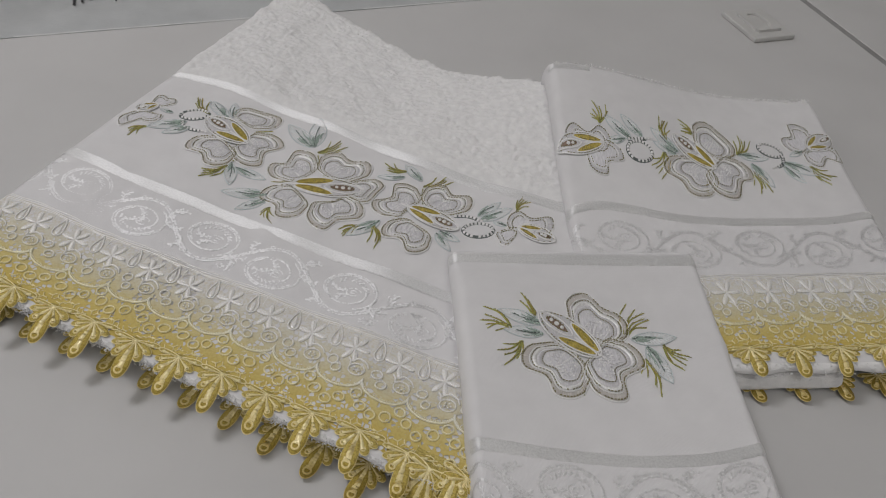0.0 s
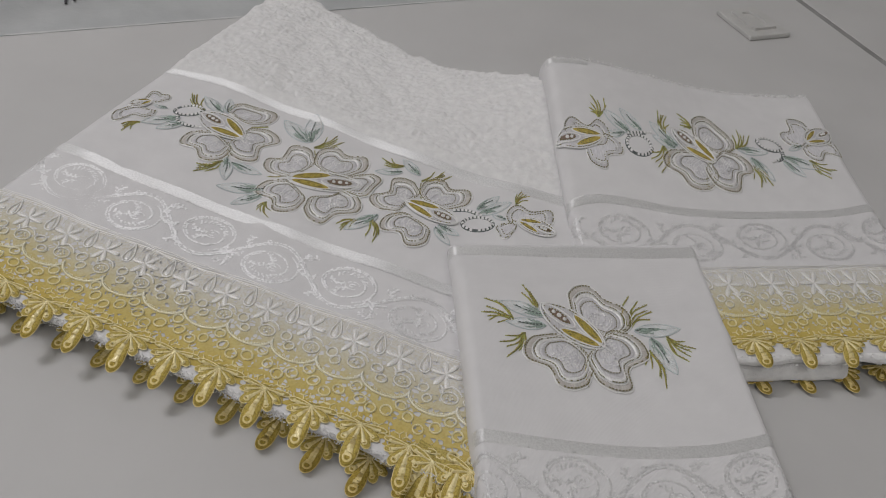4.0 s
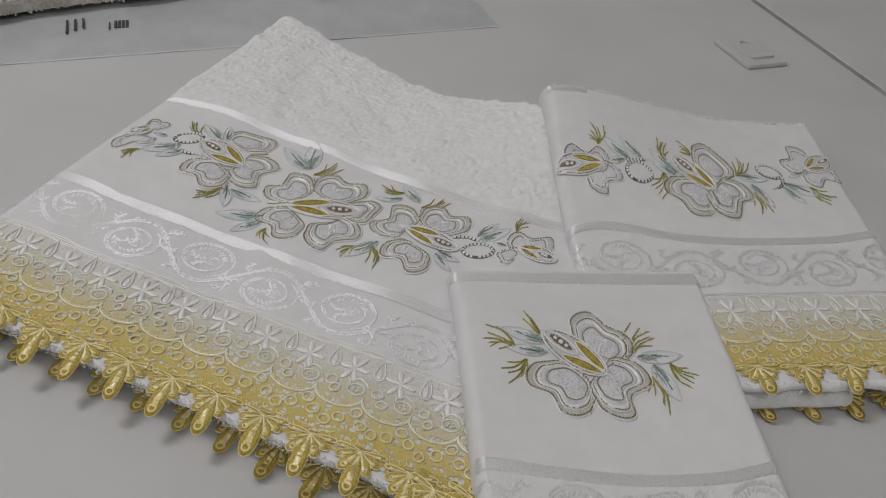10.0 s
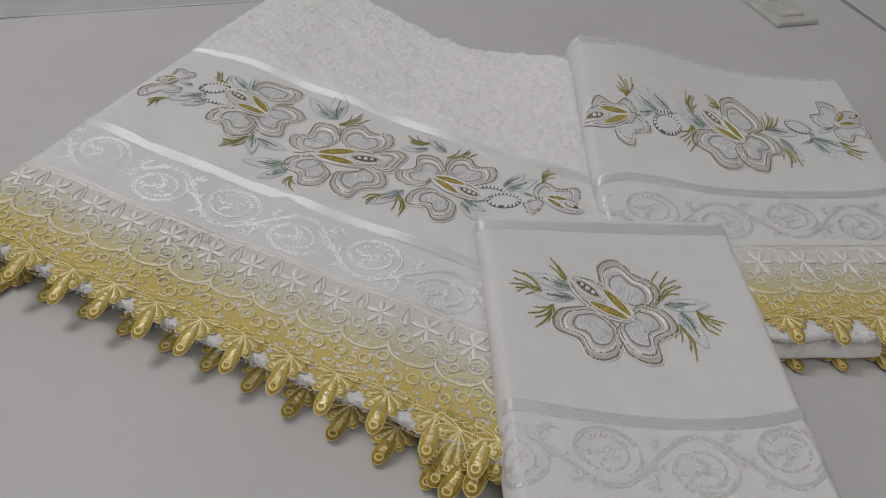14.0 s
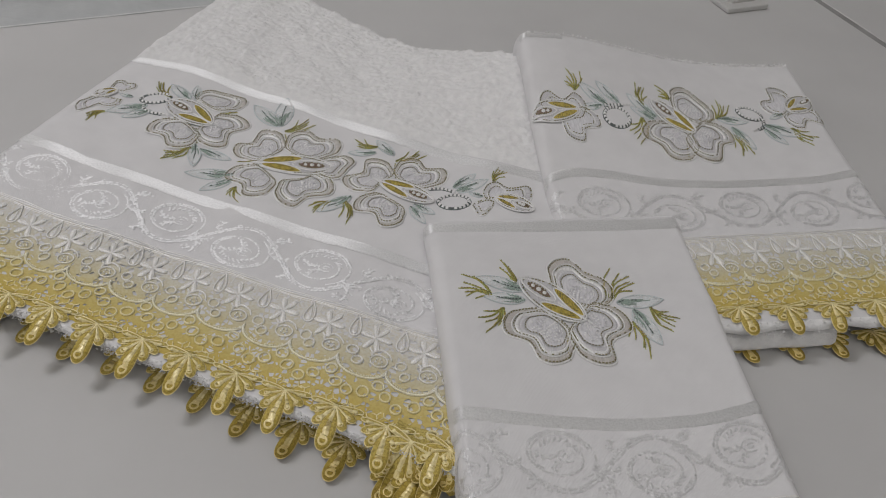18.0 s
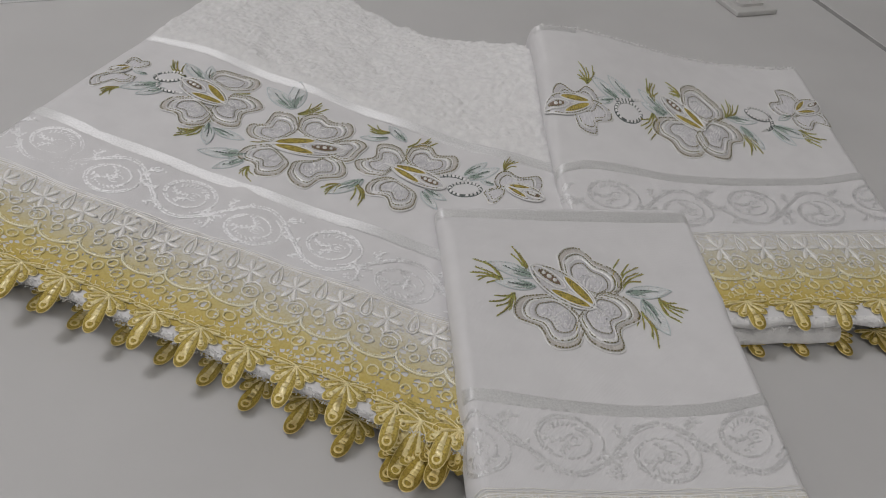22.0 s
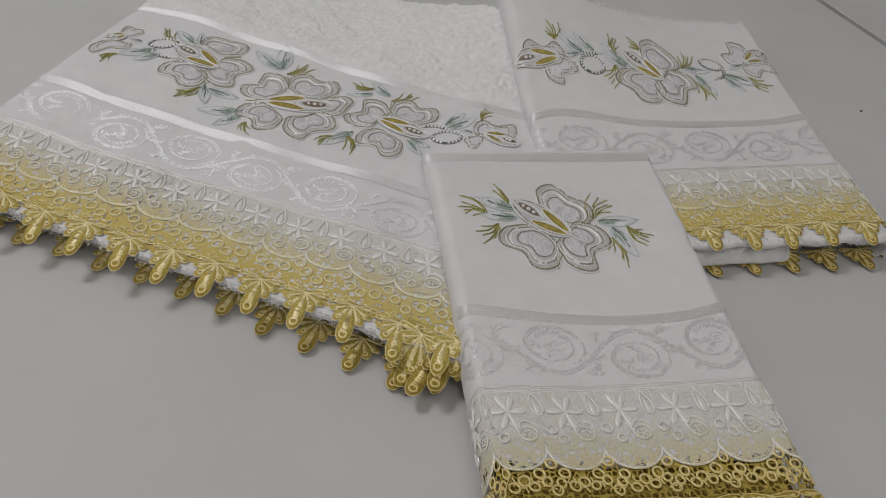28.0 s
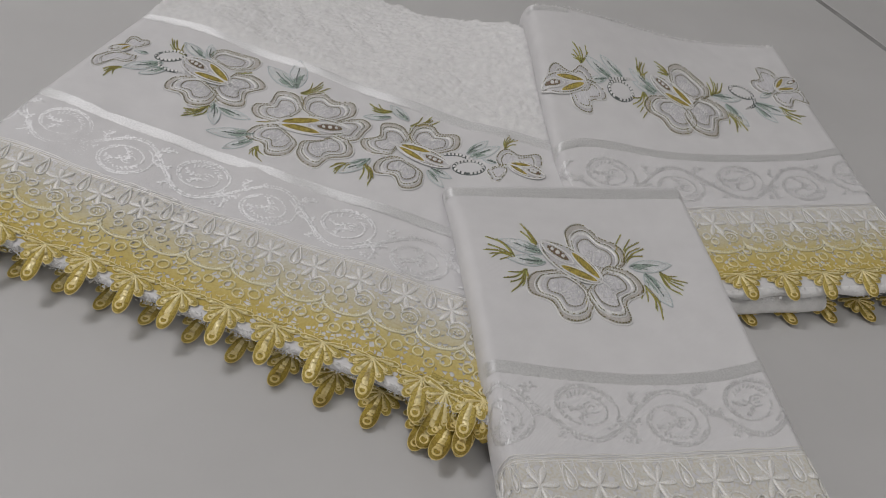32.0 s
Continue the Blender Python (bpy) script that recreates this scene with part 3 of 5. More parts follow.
def front_tufts(cloth, parent, v0, lower, count, seed, u0=0.0, u1=None):
    """Pile that shows along the folded front edge, under the lace."""
    rng = np.random.default_rng(seed)
    u = rng.uniform(u0, u1 or cloth.wide, count)
    k = rng.uniform(0.03, 0.33, count) * np.pi
    p = cloth.plan(u, np.full(count, v0))
    way = cloth.plan(u, np.full(count, v0)) - cloth.plan(u, np.full(count, v0 + 0.001))
    way = way / np.linalg.norm(way, axis=1, keepdims=True)
    top, low = cloth.top(p[:, 0], p[:, 1]), cloth.floor(p[:, 0], p[:, 1])
    half = (top - low) / 2
    pts = np.concatenate([p + way * (np.minimum(half, lower) * np.sin(k))[:, None], (top - half * (1 - np.cos(k)))[:, None]], 1)
    nor = np.concatenate([way * np.sin(k)[:, None], np.cos(k)[:, None]], 1)
    return tufts("terry_edge", pts, nor, 0.0013, TERRY, parent, seed, "fuzzy white terry edge")


# ---- ribbons, jacquard and lace ----
def run_of(stops):
    """A gently waving line across the cloth, through a few places (u, v) in millimetres."""
    us, vs = np.array(stops, float).T * 0.001

    def at(u):
        return np.mean([np.interp(np.asarray(u, float) + d, us, vs) for d in np.linspace(-0.012, 0.012, 9)], 0)

    return at


def ribbon_stripe(cloth, parent, run, wide, u0=-0.010, u1=None, swell=0.00025, seed=0.0):
    sheet = Sheet(cloth)
    u = np.linspace(u0, cloth.wide + 0.010 if u1 is None else u1, 260)
    ks = np.array([-1.0, -0.9, -0.45, 0.0, 0.45, 0.9, 1.0])
    uu, kk = np.meshgrid(u, ks, indexing="ij")
    rng = np.random.default_rng(int(wide * 1e6))
    ragged = 0.0002 * rng.normal(0, 1, uu.shape) * (np.abs(kk) > 0.8)
    # the cloth lies in shallow swells, so that the satin flashes in stretches
    rise = swell * (np.sin(uu * 61 + seed) + 0.5 * np.sin(uu * 137 + 2.1 * seed + kk) + 0.35 * kk * np.sin(uu * 83 + seed))
    pts = np.stack([uu, run(uu) + kk * wide / 2 + ragged, 0.00005 + (0.00015 + rise + swell * 1.5) * (1 - kk**6)], -1)
    sheet.grid(pts, pts[..., :2])
    return part("satin_ribbon", sheet, [SATIN], parent, "glossy white satin ribbon stripe")


def scrollwork(cloth, parent, middle, tall, pitch, start, seed):
    """Jacquard vine: a running wave of two lines, in each bend a scroll with a ring, fronds and blossoms, all in short silky floats."""
    rng = np.random.default_rng(seed)
    count = int(cloth.wide / pitch) + 3
    wave_u = np.linspace(-0.010, cloth.wide + 0.010, 360)
    rise = 0.00009

    def beads(sheet, path, wide=0.0014, pitch_=0.0010):
        path = np.asarray(path, float)
        path = np.stack([path[:, 0], path[:, 1] + middle(path[:, 0])], 1)
        sheet.dashes(path, pitch_ * 0.88, wide, rise, closed=False, w0=0.0001, fill=0.90, loose=0.3, roll=0.085)

    def frond(sheet, root, tip, bow=0.25, wide=0.0026):
        """A curved stalk with little leaves in pairs."""
        root, tip = np.array(root), np.array(tip)
        way = tip - root
        out = np.array([-way[1], way[0]])
        stalk = spline([root, (root + tip) / 2 + out * bow, tip], 6)
        beads(sheet, stalk)
        long = np.linalg.norm(way)
        n = max(int(long / 0.0026), 2)
        out = out / (long + 1e-9)
        for k in range(n):
            p = stalk[int((k + 0.6) / n * (len(stalk) - 1))]
            for side in (-1, 1):
                q = p + way / long * 0.0018 + out * side * wide * rng.uniform(0.8, 1.2)
                beads(sheet, np.stack([p, (p + q) / 2 + way / long * 0.0004, q]), 0.0015, 0.0010)

    def blossom_of(sheet, at_, size):
        for k in range(5):
            a = 2 * np.pi * k / 5 + 0.4
            p, q = (at_ + size * f * np.array([np.cos(a), np.sin(a)]) for f in (0.3, 1.0))
            beads(sheet, np.stack([p, (p + q) / 2, q]), 0.0015, 0.0011)

    sheet = Sheet(cloth)
    swing = tall * 0.40 * np.sin((wave_u - start) / pitch * np.pi)
    for shift in (-0.0010, 0.0010):
        beads(sheet, np.stack([wave_u, shift + swing], 1))
    vine = part("jacquard_vine", sheet, [JACQUARD], parent, "raised silky white scrolling vine")
    for n in range(-1, count):
        u = start + pitch * (n + 0.5)
        if not -0.020 < u < cloth.wide + 0.020:
            continue
        flip = 1.0 if n % 2 == 0 else -1.0
        sheet = Sheet(cloth)
        mid = np.array([u, -flip * tall * 0.13])

        def at(radius, angle):
            return mid + np.array([pitch * 0.35 * radius * np.cos(angle), -flip * tall * 0.36 * radius * np.sin(angle)])

        # the scroll winds in from the vine, doubled over its outer turn
        a = np.linspace(-0.35 * np.pi, 2.35 * np.pi, 110)
        shrink = np.interp(a / np.pi, (-0.35, 0.2, 1.0, 1.6, 2.35), (1.12, 1.0, 0.98, 0.80, 0.52))
        beads(sheet, np.array([at(r, k) for r, k in zip(shrink, a)]))
        beads(sheet, np.array([at(r * 0.90, k) for r, k in zip(shrink[18:66], a[18:66])]))
        core = mid + np.array([0.0028, 0.0004 * flip])
        beads(sheet, ellipse(core[0], core[1], 0.0042, 0.0034, 0.2, 26)[:23], 0.0010)
        beads(sheet, ellipse(core[0], core[1], 0.0017, 0.0013, 0.2, 12), 0.0010)
        frond(sheet, core + (-0.004, 0.0), at(0.74, np.pi * 0.96), 0.2, 0.0022)
        frond(sheet, core + (-0.002, -0.003), at(0.72, np.pi * 1.38), -0.2, 0.0022)
        for angle in np.arange(0.35, 2.6, 0.26):
            p, q = at(0.56, angle + 0.16), at(0.78, angle - 0.06)
            beads(sheet, np.stack([p, (p + q) / 2, q]), 0.0013, 0.0010)
        # fronds in the corners between scroll and vine
        stem = np.array([u + pitch * 0.30, flip * tall * 0.12])
        frond(sheet, stem, stem + (pitch * 0.17, flip * tall * 0.30), 0.25, 0.0028)
        frond(sheet, stem + (0.001, -flip * 0.003), stem + (pitch * 0.29, -flip * tall * 0.06), -0.25, 0.0024)
        blossom_of(sheet, stem + (pitch * 0.07, flip * tall * 0.26), 0.0032)
        root = np.array([u - pitch * 0.36, flip * tall * 0.10])
        frond(sheet, root, root + (-0.002, tall * 0.28 * flip), 0.3, 0.0026)
        blossom_of(sheet, root + (0.007, tall * 0.26 * flip), 0.0026)
        part("scroll_motif", sheet, [JACQUARD], vine)
    return vine


def ellipse(u, v, a, b, turn=0.0, n=20):
    k = np.linspace(0, 2 * np.pi, n, endpoint=False)
    c, s = np.cos(turn), np.sin(turn)
    return np.stack([u + a * np.cos(k) * c - b * np.sin(k) * s, v + a * np.cos(k) * s + b * np.sin(k) * c], 1)


def drop_outline(u, v, long, wide, turn, n=22, point=0.75):
    """A drop that hangs from (u, v); turn: its lean from straight down."""
    k = np.linspace(0, 2 * np.pi, n, endpoint=False)
    along = long * (1 - np.cos(k)) / 2
    half = wide * np.sin(k) * ((1 - np.cos(k)) / 2) ** point * 1.35
    c, s = np.cos(turn), np.sin(turn)
    return np.stack([u + half * c + along * s, v - along * c + half * s], 1)


def lace_flower(cloth, parent, u, v, size):
    sheet = Sheet(cloth)
    for k in range(6):
        a = (0.04, 1.18, 1.96, 3.10, 4.32, 5.10)[k]
        turn = a + np.pi / 2
        shape = drop_outline(u + size * 0.05 * np.cos(a), v + size * 0.05 * np.sin(a), size * (0.80 if k in (0, 3) else 0.92), size * 0.115, turn, 16, 0.45)
        sheet.pad(shape, 0.0007, w0=0.0005)
        flat = sheet.runs[-1] - (u, v)
        sheet.runs[-1] = np.stack([flat[:, 0] * np.cos(a) + flat[:, 1] * np.sin(a), flat[:, 1] * np.cos(a) - flat[:, 0] * np.sin(a)], 1)
        sheet.ribbon(shape, 0.0007, 0.0006, closed=True, w0=0.0005)
    sheet.knob(u, v, size * 0.11, 0.0006, w0=0.0003)
    return part("lace_flower", sheet, [LACE], parent)


def lace_pendant(cloth, parent, u, v, k=1.0, lean=0.0, w=0.0006, dye_shade=0.0, squash=1.0, hang=0.0):
    """The fan that ends each repeat of the lace: a web with a corded rim, on it worked bars that widen to an eyelet, the long one hanging in the middle."""
    sheet = Sheet(cloth)
    sheet.dye_shade = dye_shade
    rng = np.random.default_rng(int(abs(u * 7 + v) * 1e5) + 11)
    sheet.plate(ellipse(u, v - 0.0035 * k, 0.0098 * k, 0.0066 * k, lean, 24), 0.0002, 1, w0=w - 0.0003)
    for rank, (turn, long, wide) in enumerate(((lean - 1.62, 0.0108, 0.0007), (lean + 1.58, 0.0108, 0.0007), (lean - 1.08, 0.0106, 0.0009), (lean + 1.02, 0.0104, 0.0009), (lean - 0.50, 0.0130, 0.0015), (lean + 0.50, 0.0126, 0.0013), (lean, 0.0226, 0.0021))):
        c, s_ = np.cos(turn), np.sin(turn)
        margin = 0.0021 if rank == 6 else 0.0008 if rank < 2 else 0.0013
        edge = drop_outline(u, v + 0.001, long * k + 0.0026, (wide + margin) * k, turn, 26, point=0.62)
        sheet.plate(edge, 0.0003, 1, w0=w - 0.0002 + 0.00008 * rank)
        sheet.ribbon(edge, 0.0007, 0.0003, 0, closed=True, w0=w)
        eye = long - wide * 1.3
        for at in np.arange(0.0010, eye - wide * 0.5, 0.0009):
            half = wide * (0.28 + 0.72 * at / eye)
            piece = np.array([[s_, -c]]) * (np.array([[at], [at + 0.0006], [at + 0.0012]]) * k) + (u, v)
            sheet.ribbon(piece, 2 * half * k, 0.0006, w0=w + 0.0004)
            tilt, roll = rng.normal(0, 0.35, 2)
            bead = sheet.points[-1].reshape(3, 5, 3)
            bead[:, :, 2] += np.array([-0.0006, 0, 0.0006])[:, None] * tilt + np.array([-1.0, -0.62, 0, 0.62, 1.0]) * half * roll * 0.5 + 0.0001
        tip = np.array([u + s_ * eye * k, v - c * eye * k])
        sheet.ribbon(ellipse(tip[0], tip[1], wide * 0.95 * k, wide * 0.95 * k, 0, 14), max(wide * 0.62, 0.0007), 0.0008, closed=True, w0=w + 0.0003)
    sheet.knob(u, v, 0.0013 * k, 0.0009, w0=w + 0.0002)
    for points in sheet.points:
        beyond = np.maximum(v - points[:, 1], 0)
        points[:, 2] -= hang * beyond
        points[:, 1] = np.where(points[:, 1] < v, v - beyond * squash, points[:, 1])
    return part("lace_pendant", sheet, [LACE, LACE_FELT], parent)


def lace_trim(cloth, parent, first, pitch, u0, u1, seed=3, lean=0.0, open_field=False, gathered=False, squash=1.0, hang=0.0, rise=0.0):
    """The whole edging: a close ground with its heading cords, then each motif as a piece of its own. rise: how much higher it is sewn at its far end."""
    rng = np.random.default_rng(seed)

    def lift(u):
        return rise * np.asarray(u, float) / cloth.wide

    def low(u):
        return -0.0650 - 0.0035 * np.cos((u - first) / pitch * 2 * np.pi)

    def scallop(u):
        k = ((u - first) / pitch + 0.5) % 1.0 - 0.5
        return -0.0315 + drop - deep * np.sqrt(np.maximum(1 - (2 * k) ** 2, 0)) + lift(u)

    dye_shade = -0.030 if open_field else 0.0
    pale = 0.014 if open_field else 0.0
    deep = 0.0115 if open_field else 0.0085
    drop = -0.0030 if open_field else 0.0
    sheet = Sheet(cloth)
    line = np.linspace(u0, u1, 150)
    for v, w in ((0.0030, 0.0007), (0.0016, 0.0006), (0.0000, 0.0008), (-0.0012, 0.0005)):
        sheet.ribbon(np.stack([line, v + lift(line) + 0.0003 * np.sin(line * 260 + v * 900)], 1), w, 0.00014, w0=0.0003)
    # thin bars from the heading down to the flowers
    for u in np.arange(u0 + 0.003, u1, pitch / 4):
        sheet.ribbon(np.stack([[u, lift(u)], [u + 0.0006, lift(u) - 0.007]]), 0.0005, 0.00018, w0=0.0003)
    trim = part("lace_trim", sheet, [LACE], parent, "gold and white ombre guipure lace edging")
    sheet = Sheet(cloth)
    uu, vk = np.meshgrid(np.linspace(u0, u1, 220), np.linspace(0, 1, 24), indexing="ij")
    vv = 0.001 + lift(uu) + vk * ((scallop(uu) if open_field else low(uu)) - 0.001 - lift(uu))
    pts = np.stack([uu, vv, 0.0003 + 0.0001 * np.sin(uu * 1400) * np.sin(vv * 1300)], -1)
    sheet.grid(pts, pts[..., :2])
    sheet.dye_shade = pale
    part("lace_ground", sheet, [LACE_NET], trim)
    if open_field:
        # past the end of the towel the ground is a bare net
        sheet = Sheet(cloth)
        vv = scallop(uu) + vk * (low(uu) - 0.008 - scallop(uu))
        pts = np.stack([uu, vv, -0.0004 + 0 * uu], -1)
        sheet.grid(pts, pts[..., :2])
        sheet.dye_shade = dye_shade
        part("open_net", sheet, [LACE_OPEN], trim)
    n0, n1 = int(np.ceil((u0 - first) / pitch)), int(np.floor((u1 - first) / pitch))
    for n in range(n0, n1 + 1):
        u = first + n * pitch
        up = float(lift(u))
        lace_flower(cloth, trim, u, -0.0130 + up + rng.normal(0, 0.0003), 0.0102 * pitch / 0.027)
        crowded = gathered and u > u1 - 0.045 and n == n1
        lace_pendant(cloth, trim, u - 0.006 * crowded, -0.0600 + 2 * drop + up * 0.5 + 0.002 * crowded + rng.normal(0, 0.0004), pitch / 0.027, lean + 0.12 * crowded + rng.normal(0, 0.05), 0.0010 + 0.002 * crowded, dye_shade - 0.012 * crowded, squash, hang)
        sheet = Sheet(cloth)
        sheet.ribbon(drop_outline(u + pitch * 0.47, -0.0010 + up, 0.0150, 0.0030, 0.16), 0.0009, 0.0005, closed=True, w0=0.0006)
        sheet.pad(drop_outline(u + pitch * 0.47 + 0.0006, -0.0050 + up, 0.0095, 0.0014, 0.16), 0.0004, w0=0.0004)
        part("lace_teardrop", sheet, [LACE], trim)
        sheet = Sheet(cloth)
        a = np.linspace(np.pi, 2 * np.pi, 26)
        arc = np.stack([u + pitch * 0.5 * np.cos(a), -0.0315 + drop + up + deep * np.sin(a)], 1)
        sheet.ribbon(arc, 0.0013, 0.0008, w0=0.0006)
        sheet.dashes(arc + (0, 0.0012), 0.0012, 0.0007, 0.0006, 0, 0.0007, closed=False, loose=0.4, roll=0.2)
        sheet.dye_shade = pale
        part("lace_scallop", sheet, [LACE], trim)
        # the bell: a ring of knots under two small leaves
        sheet = Sheet(cloth)
        bu, bv = u + pitch * 0.27, -0.0265 + up
        sheet.ribbon(ellipse(bu, bv, 0.0044, 0.0038, 0, 18), 0.0009, 0.0006, closed=True, w0=0.0006)
        for side in (-1, 1):
            sheet.ribbon(spline([(bu - 0.001, bv + 0.0075), (bu + 0.0030 * side, bv + 0.0062), (bu + 0.0058 * side, bv + 0.0030)], 5), 0.0014, 0.0008, w0=0.0005, taper=0.4)
        sheet.ribbon(spline([(u, -0.0205 + up), (u + 0.002, -0.0225 + up), (bu - 0.0045, bv + 0.001)], 5), 0.0012, 0.0008, w0=0.0005)
        for k in range(5):
            at = 2 * np.pi * k / 5
            sheet.knob(bu + 0.0017 * np.cos(at), bv + 0.0015 * np.sin(at), 0.0006, 0.0008, w0=0.0005, sides=6)
        part("lace_bell", sheet, [LACE], trim)
        # single rings above the scallop, and a garland of four below it
        spots = ((-0.31, -0.0240, 0.0030), (-0.14, -0.0292, 0.0027), (-0.50, -0.0395, 0.0029), (-0.29, -0.0455, 0.0030), (0.0, -0.0492, 0.0030), (0.27, -0.0455, 0.0030))
        if open_field:
            spots += ((-0.40, -0.0500, 0.0026), (-0.18, -0.0520, 0.0028), (0.16, -0.0515, 0.0027), (0.38, -0.0495, 0.0027), (-0.50, -0.0535, 0.0028))
        for du, v, size in spots:
            size = size * rng.uniform(0.92, 1.08) * (0.88 if open_field else 1.0)
            at = (u + du * pitch + rng.normal(0, 0.0004), v + up * 0.7 + drop * (v < -0.035) + rng.normal(0, 0.0004))
            if at[0] > u1:
                continue
            sheet = Sheet(cloth)
            sheet.dye_shade = dye_shade if v < -0.035 else pale
            sheet.ribbon(ellipse(at[0], at[1], size, size * 0.90, rng.uniform(0, 3), 16), 0.0012 if open_field and v < -0.035 else 0.0010, 0.0008, closed=True, w0=0.0006)
            part("lace_ring", sheet, [LACE], trim)
        # short bars that tie the garland to the fan
        sheet = Sheet(cloth)
        sheet.dye_shade = dye_shade
        for k in range(7):
            p = np.array([u + pitch * (-0.5 + (k + 0.5) / 7), -0.0535 - 0.002 * np.cos(k * 2.1)])
            for j in range(3):
                at = 2 * np.pi * j / 3 + k
                sheet.ribbon(np.stack([p, p + 0.0026 * np.array([np.cos(at), np.sin(at)])]), 0.0007, 0.0005, w0=0.0004)
        part("lace_bar_net", sheet, [LACE], trim)
    return trim


# ---- embroidery ----
MM = 0.001


def heart(base, a, c, notch):
    """A petal of two round lobes: where it springs from, the far ends of its lobes and the notch between them."""
    base, a, c, notch = (np.array(p, float) * MM for p in (base, a, c, notch))
    turn = 1.0 if (a - base)[0] * (c - base)[1] - (a - base)[1] * (c - base)[0] < 0 else -1.0
    points = [base]
    r = 0.345 * np.linalg.norm(a - c)
    for first, end, side in ((True, a, turn), (False, c, -turn)):
        way = (end - base) / np.linalg.norm(end - base)
        out = np.array([-way[1], way[0]]) * side
        ahead, across = 0.957 * way + 0.290 * out, 0.957 * out - 0.290 * way
        mid = end - r * ahead
        lobe = [base + 0.30 * (end - base) + 0.76 * r * out] + [mid + r * (math.cos(k) * ahead + math.sin(k) * across) for k in (1.20, 0.72, 0.0, -0.68)]
        points += lobe + [notch] if first else lobe[::-1]
    return spline(points, 5, closed=True)


def petal(cloth, parent, base, a, c, notch, simple=False, lift=0.0):
    line = heart(base, a, c, notch)
    anchor = line[0] * 0.66 + line.mean(0) * 0.34

    def at(k):
        return anchor + (line - anchor) * k

    sheet = Sheet(cloth)
    sheet.ribbon(at(1.0), 0.0011, 0.0007, 0, closed=True)
    sheet.dashes(at(0.955), 0.0018, 0.0008, 0.0005, 4, 0.0006, loose=0.3, roll=0.1)
    if simple:
        sheet.band(at(0.97), at(0.76), 0.0006, 2)
        sheet.ribbon(at(0.76), 0.0010, 0.0008, 0, closed=True, w0=0.0003)
        sheet.dashes(at(0.69), 0.0018, 0.0006, 0.0004, 4, 0.0007, loose=0.4)
        sheet.pad(at(0.75), 0.0005, 3)
    else:
        sheet.band(at(0.97), at(0.82), 0.0006, 1)
        sheet.ribbon(at(0.815), 0.0009, 0.0007, 0, closed=True, w0=0.0003)
        sheet.dashes(at(0.775), 0.0018, 0.0006, 0.0005, 4, 0.0007, loose=0.3)
        sheet.band(at(0.77), at(0.66), 0.0010, 0)
        sheet.band(at(0.67), at(0.56), 0.0006, 2)
        sheet.dashes(at(0.555), 0.0016, 0.0006, 0.0004, 4, 0.0006)
        sheet.pad(at(0.55), 0.0005, 3)
        inner = at(0.50)
        mid = inner.mean(0)
        for ring in np.arange(0.10, 1.0, 0.15):
            sheet.dashes(mid + (inner - mid) * ring, 0.0021, 0.0009, 0.0004, 0, 0.0006, 0.55, loose=0.5, roll=0.3)
    for block_points in sheet.points:
        block_points[:, 2] = block_points[:, 2] * 0.85 + lift
    return part("petal", sheet, [WHITE, TAUPE, LILAC, MESH, OUTLINE], parent)


def almond(base, tip, fat, n=30):
    base, tip = np.asarray(base, float), np.asarray(tip, float)
    way = tip - base
    side = np.array([-way[1], way[0]])
    k = np.linspace(0, np.pi, n // 2)
    along = (1 - np.cos(k)) / 2
    half = fat * np.sin(k) ** 1.15
    up = base + along[:, None] * way + half[:, None] * side
    down = base + along[:, None] * way - half[:, None] * side
    return np.vstack([up, down[-2:0:-1]])


def bud(cloth, parent, base, tip, fat=0.25, seeds=3, name="bud"):
    base, tip = np.array(base, float) * MM, np.array(tip, float) * MM
    way = tip - base
    side = np.array([-way[1], way[0]])
    sheet = Sheet(cloth)
    outer = almond(base, tip, fat)
    mid = outer.mean(0)
    sheet.pad(outer, 0.0005, 0, 0.0009)
    sheet.ribbon(mid + (outer - mid) * 0.97, 0.0011, 0.0008, 1, closed=True, w0=0.0012)
    sheet.dashes(mid + (outer - mid) * 0.88, 0.0019, 0.0006, 0.0005, 3, 0.0014, loose=0.4)
    for sign in (-1, 1):
        sliver = almond(base + way * 0.06 + side * 0.03 * sign, base + way * 0.58 + side * fat * 0.70 * sign, 0.13)
        sheet.pad(sliver, 0.0004, 2, 0.0014)
        sheet.ribbon(sliver, 0.0009, 0.0007, 1, closed=True, w0=0.0015)
        inner = sliver.mean(0) + (sliver - sliver.mean(0)) * 0.62
        sheet.dashes(inner, 0.0021, 0.0006, 0.0005, 3, 0.0018, loose=0.6)
    sheet.ribbon(spline([base, base + way * 0.25, base + way * 0.42], 8), 0.0012, 0.0008, 1, w0=0.0014)
    pod = almond(base + way * 0.46, tip - way * 0.04, 0.20)
    sheet.pad(pod, 0.0005, 0, 0.0014)
    sheet.ribbon(pod, 0.0011, 0.0008, 1, closed=True, w0=0.0016)
    core = almond(base + way * 0.54, tip - way * 0.13, 0.17)
    sheet.pad(core, 0.0004, 4, 0.0018)
    sheet.dashes(core, 0.0017, 0.0007, 0.0005, 3, 0.0020, loose=0.3)
    for k in range(seeds):
        p = base + way * (0.625 + 0.085 * k)
        sheet.knob(p[0], p[1], 0.0012 + 0.0003 * (k == 1), 0.0009, 1, 0.0021)
    for points in sheet.points:
        points[:, 2] *= 0.75
    return part(name, sheet, [LILAC, WHITE, GOLD, OUTLINE, BROWN], parent)


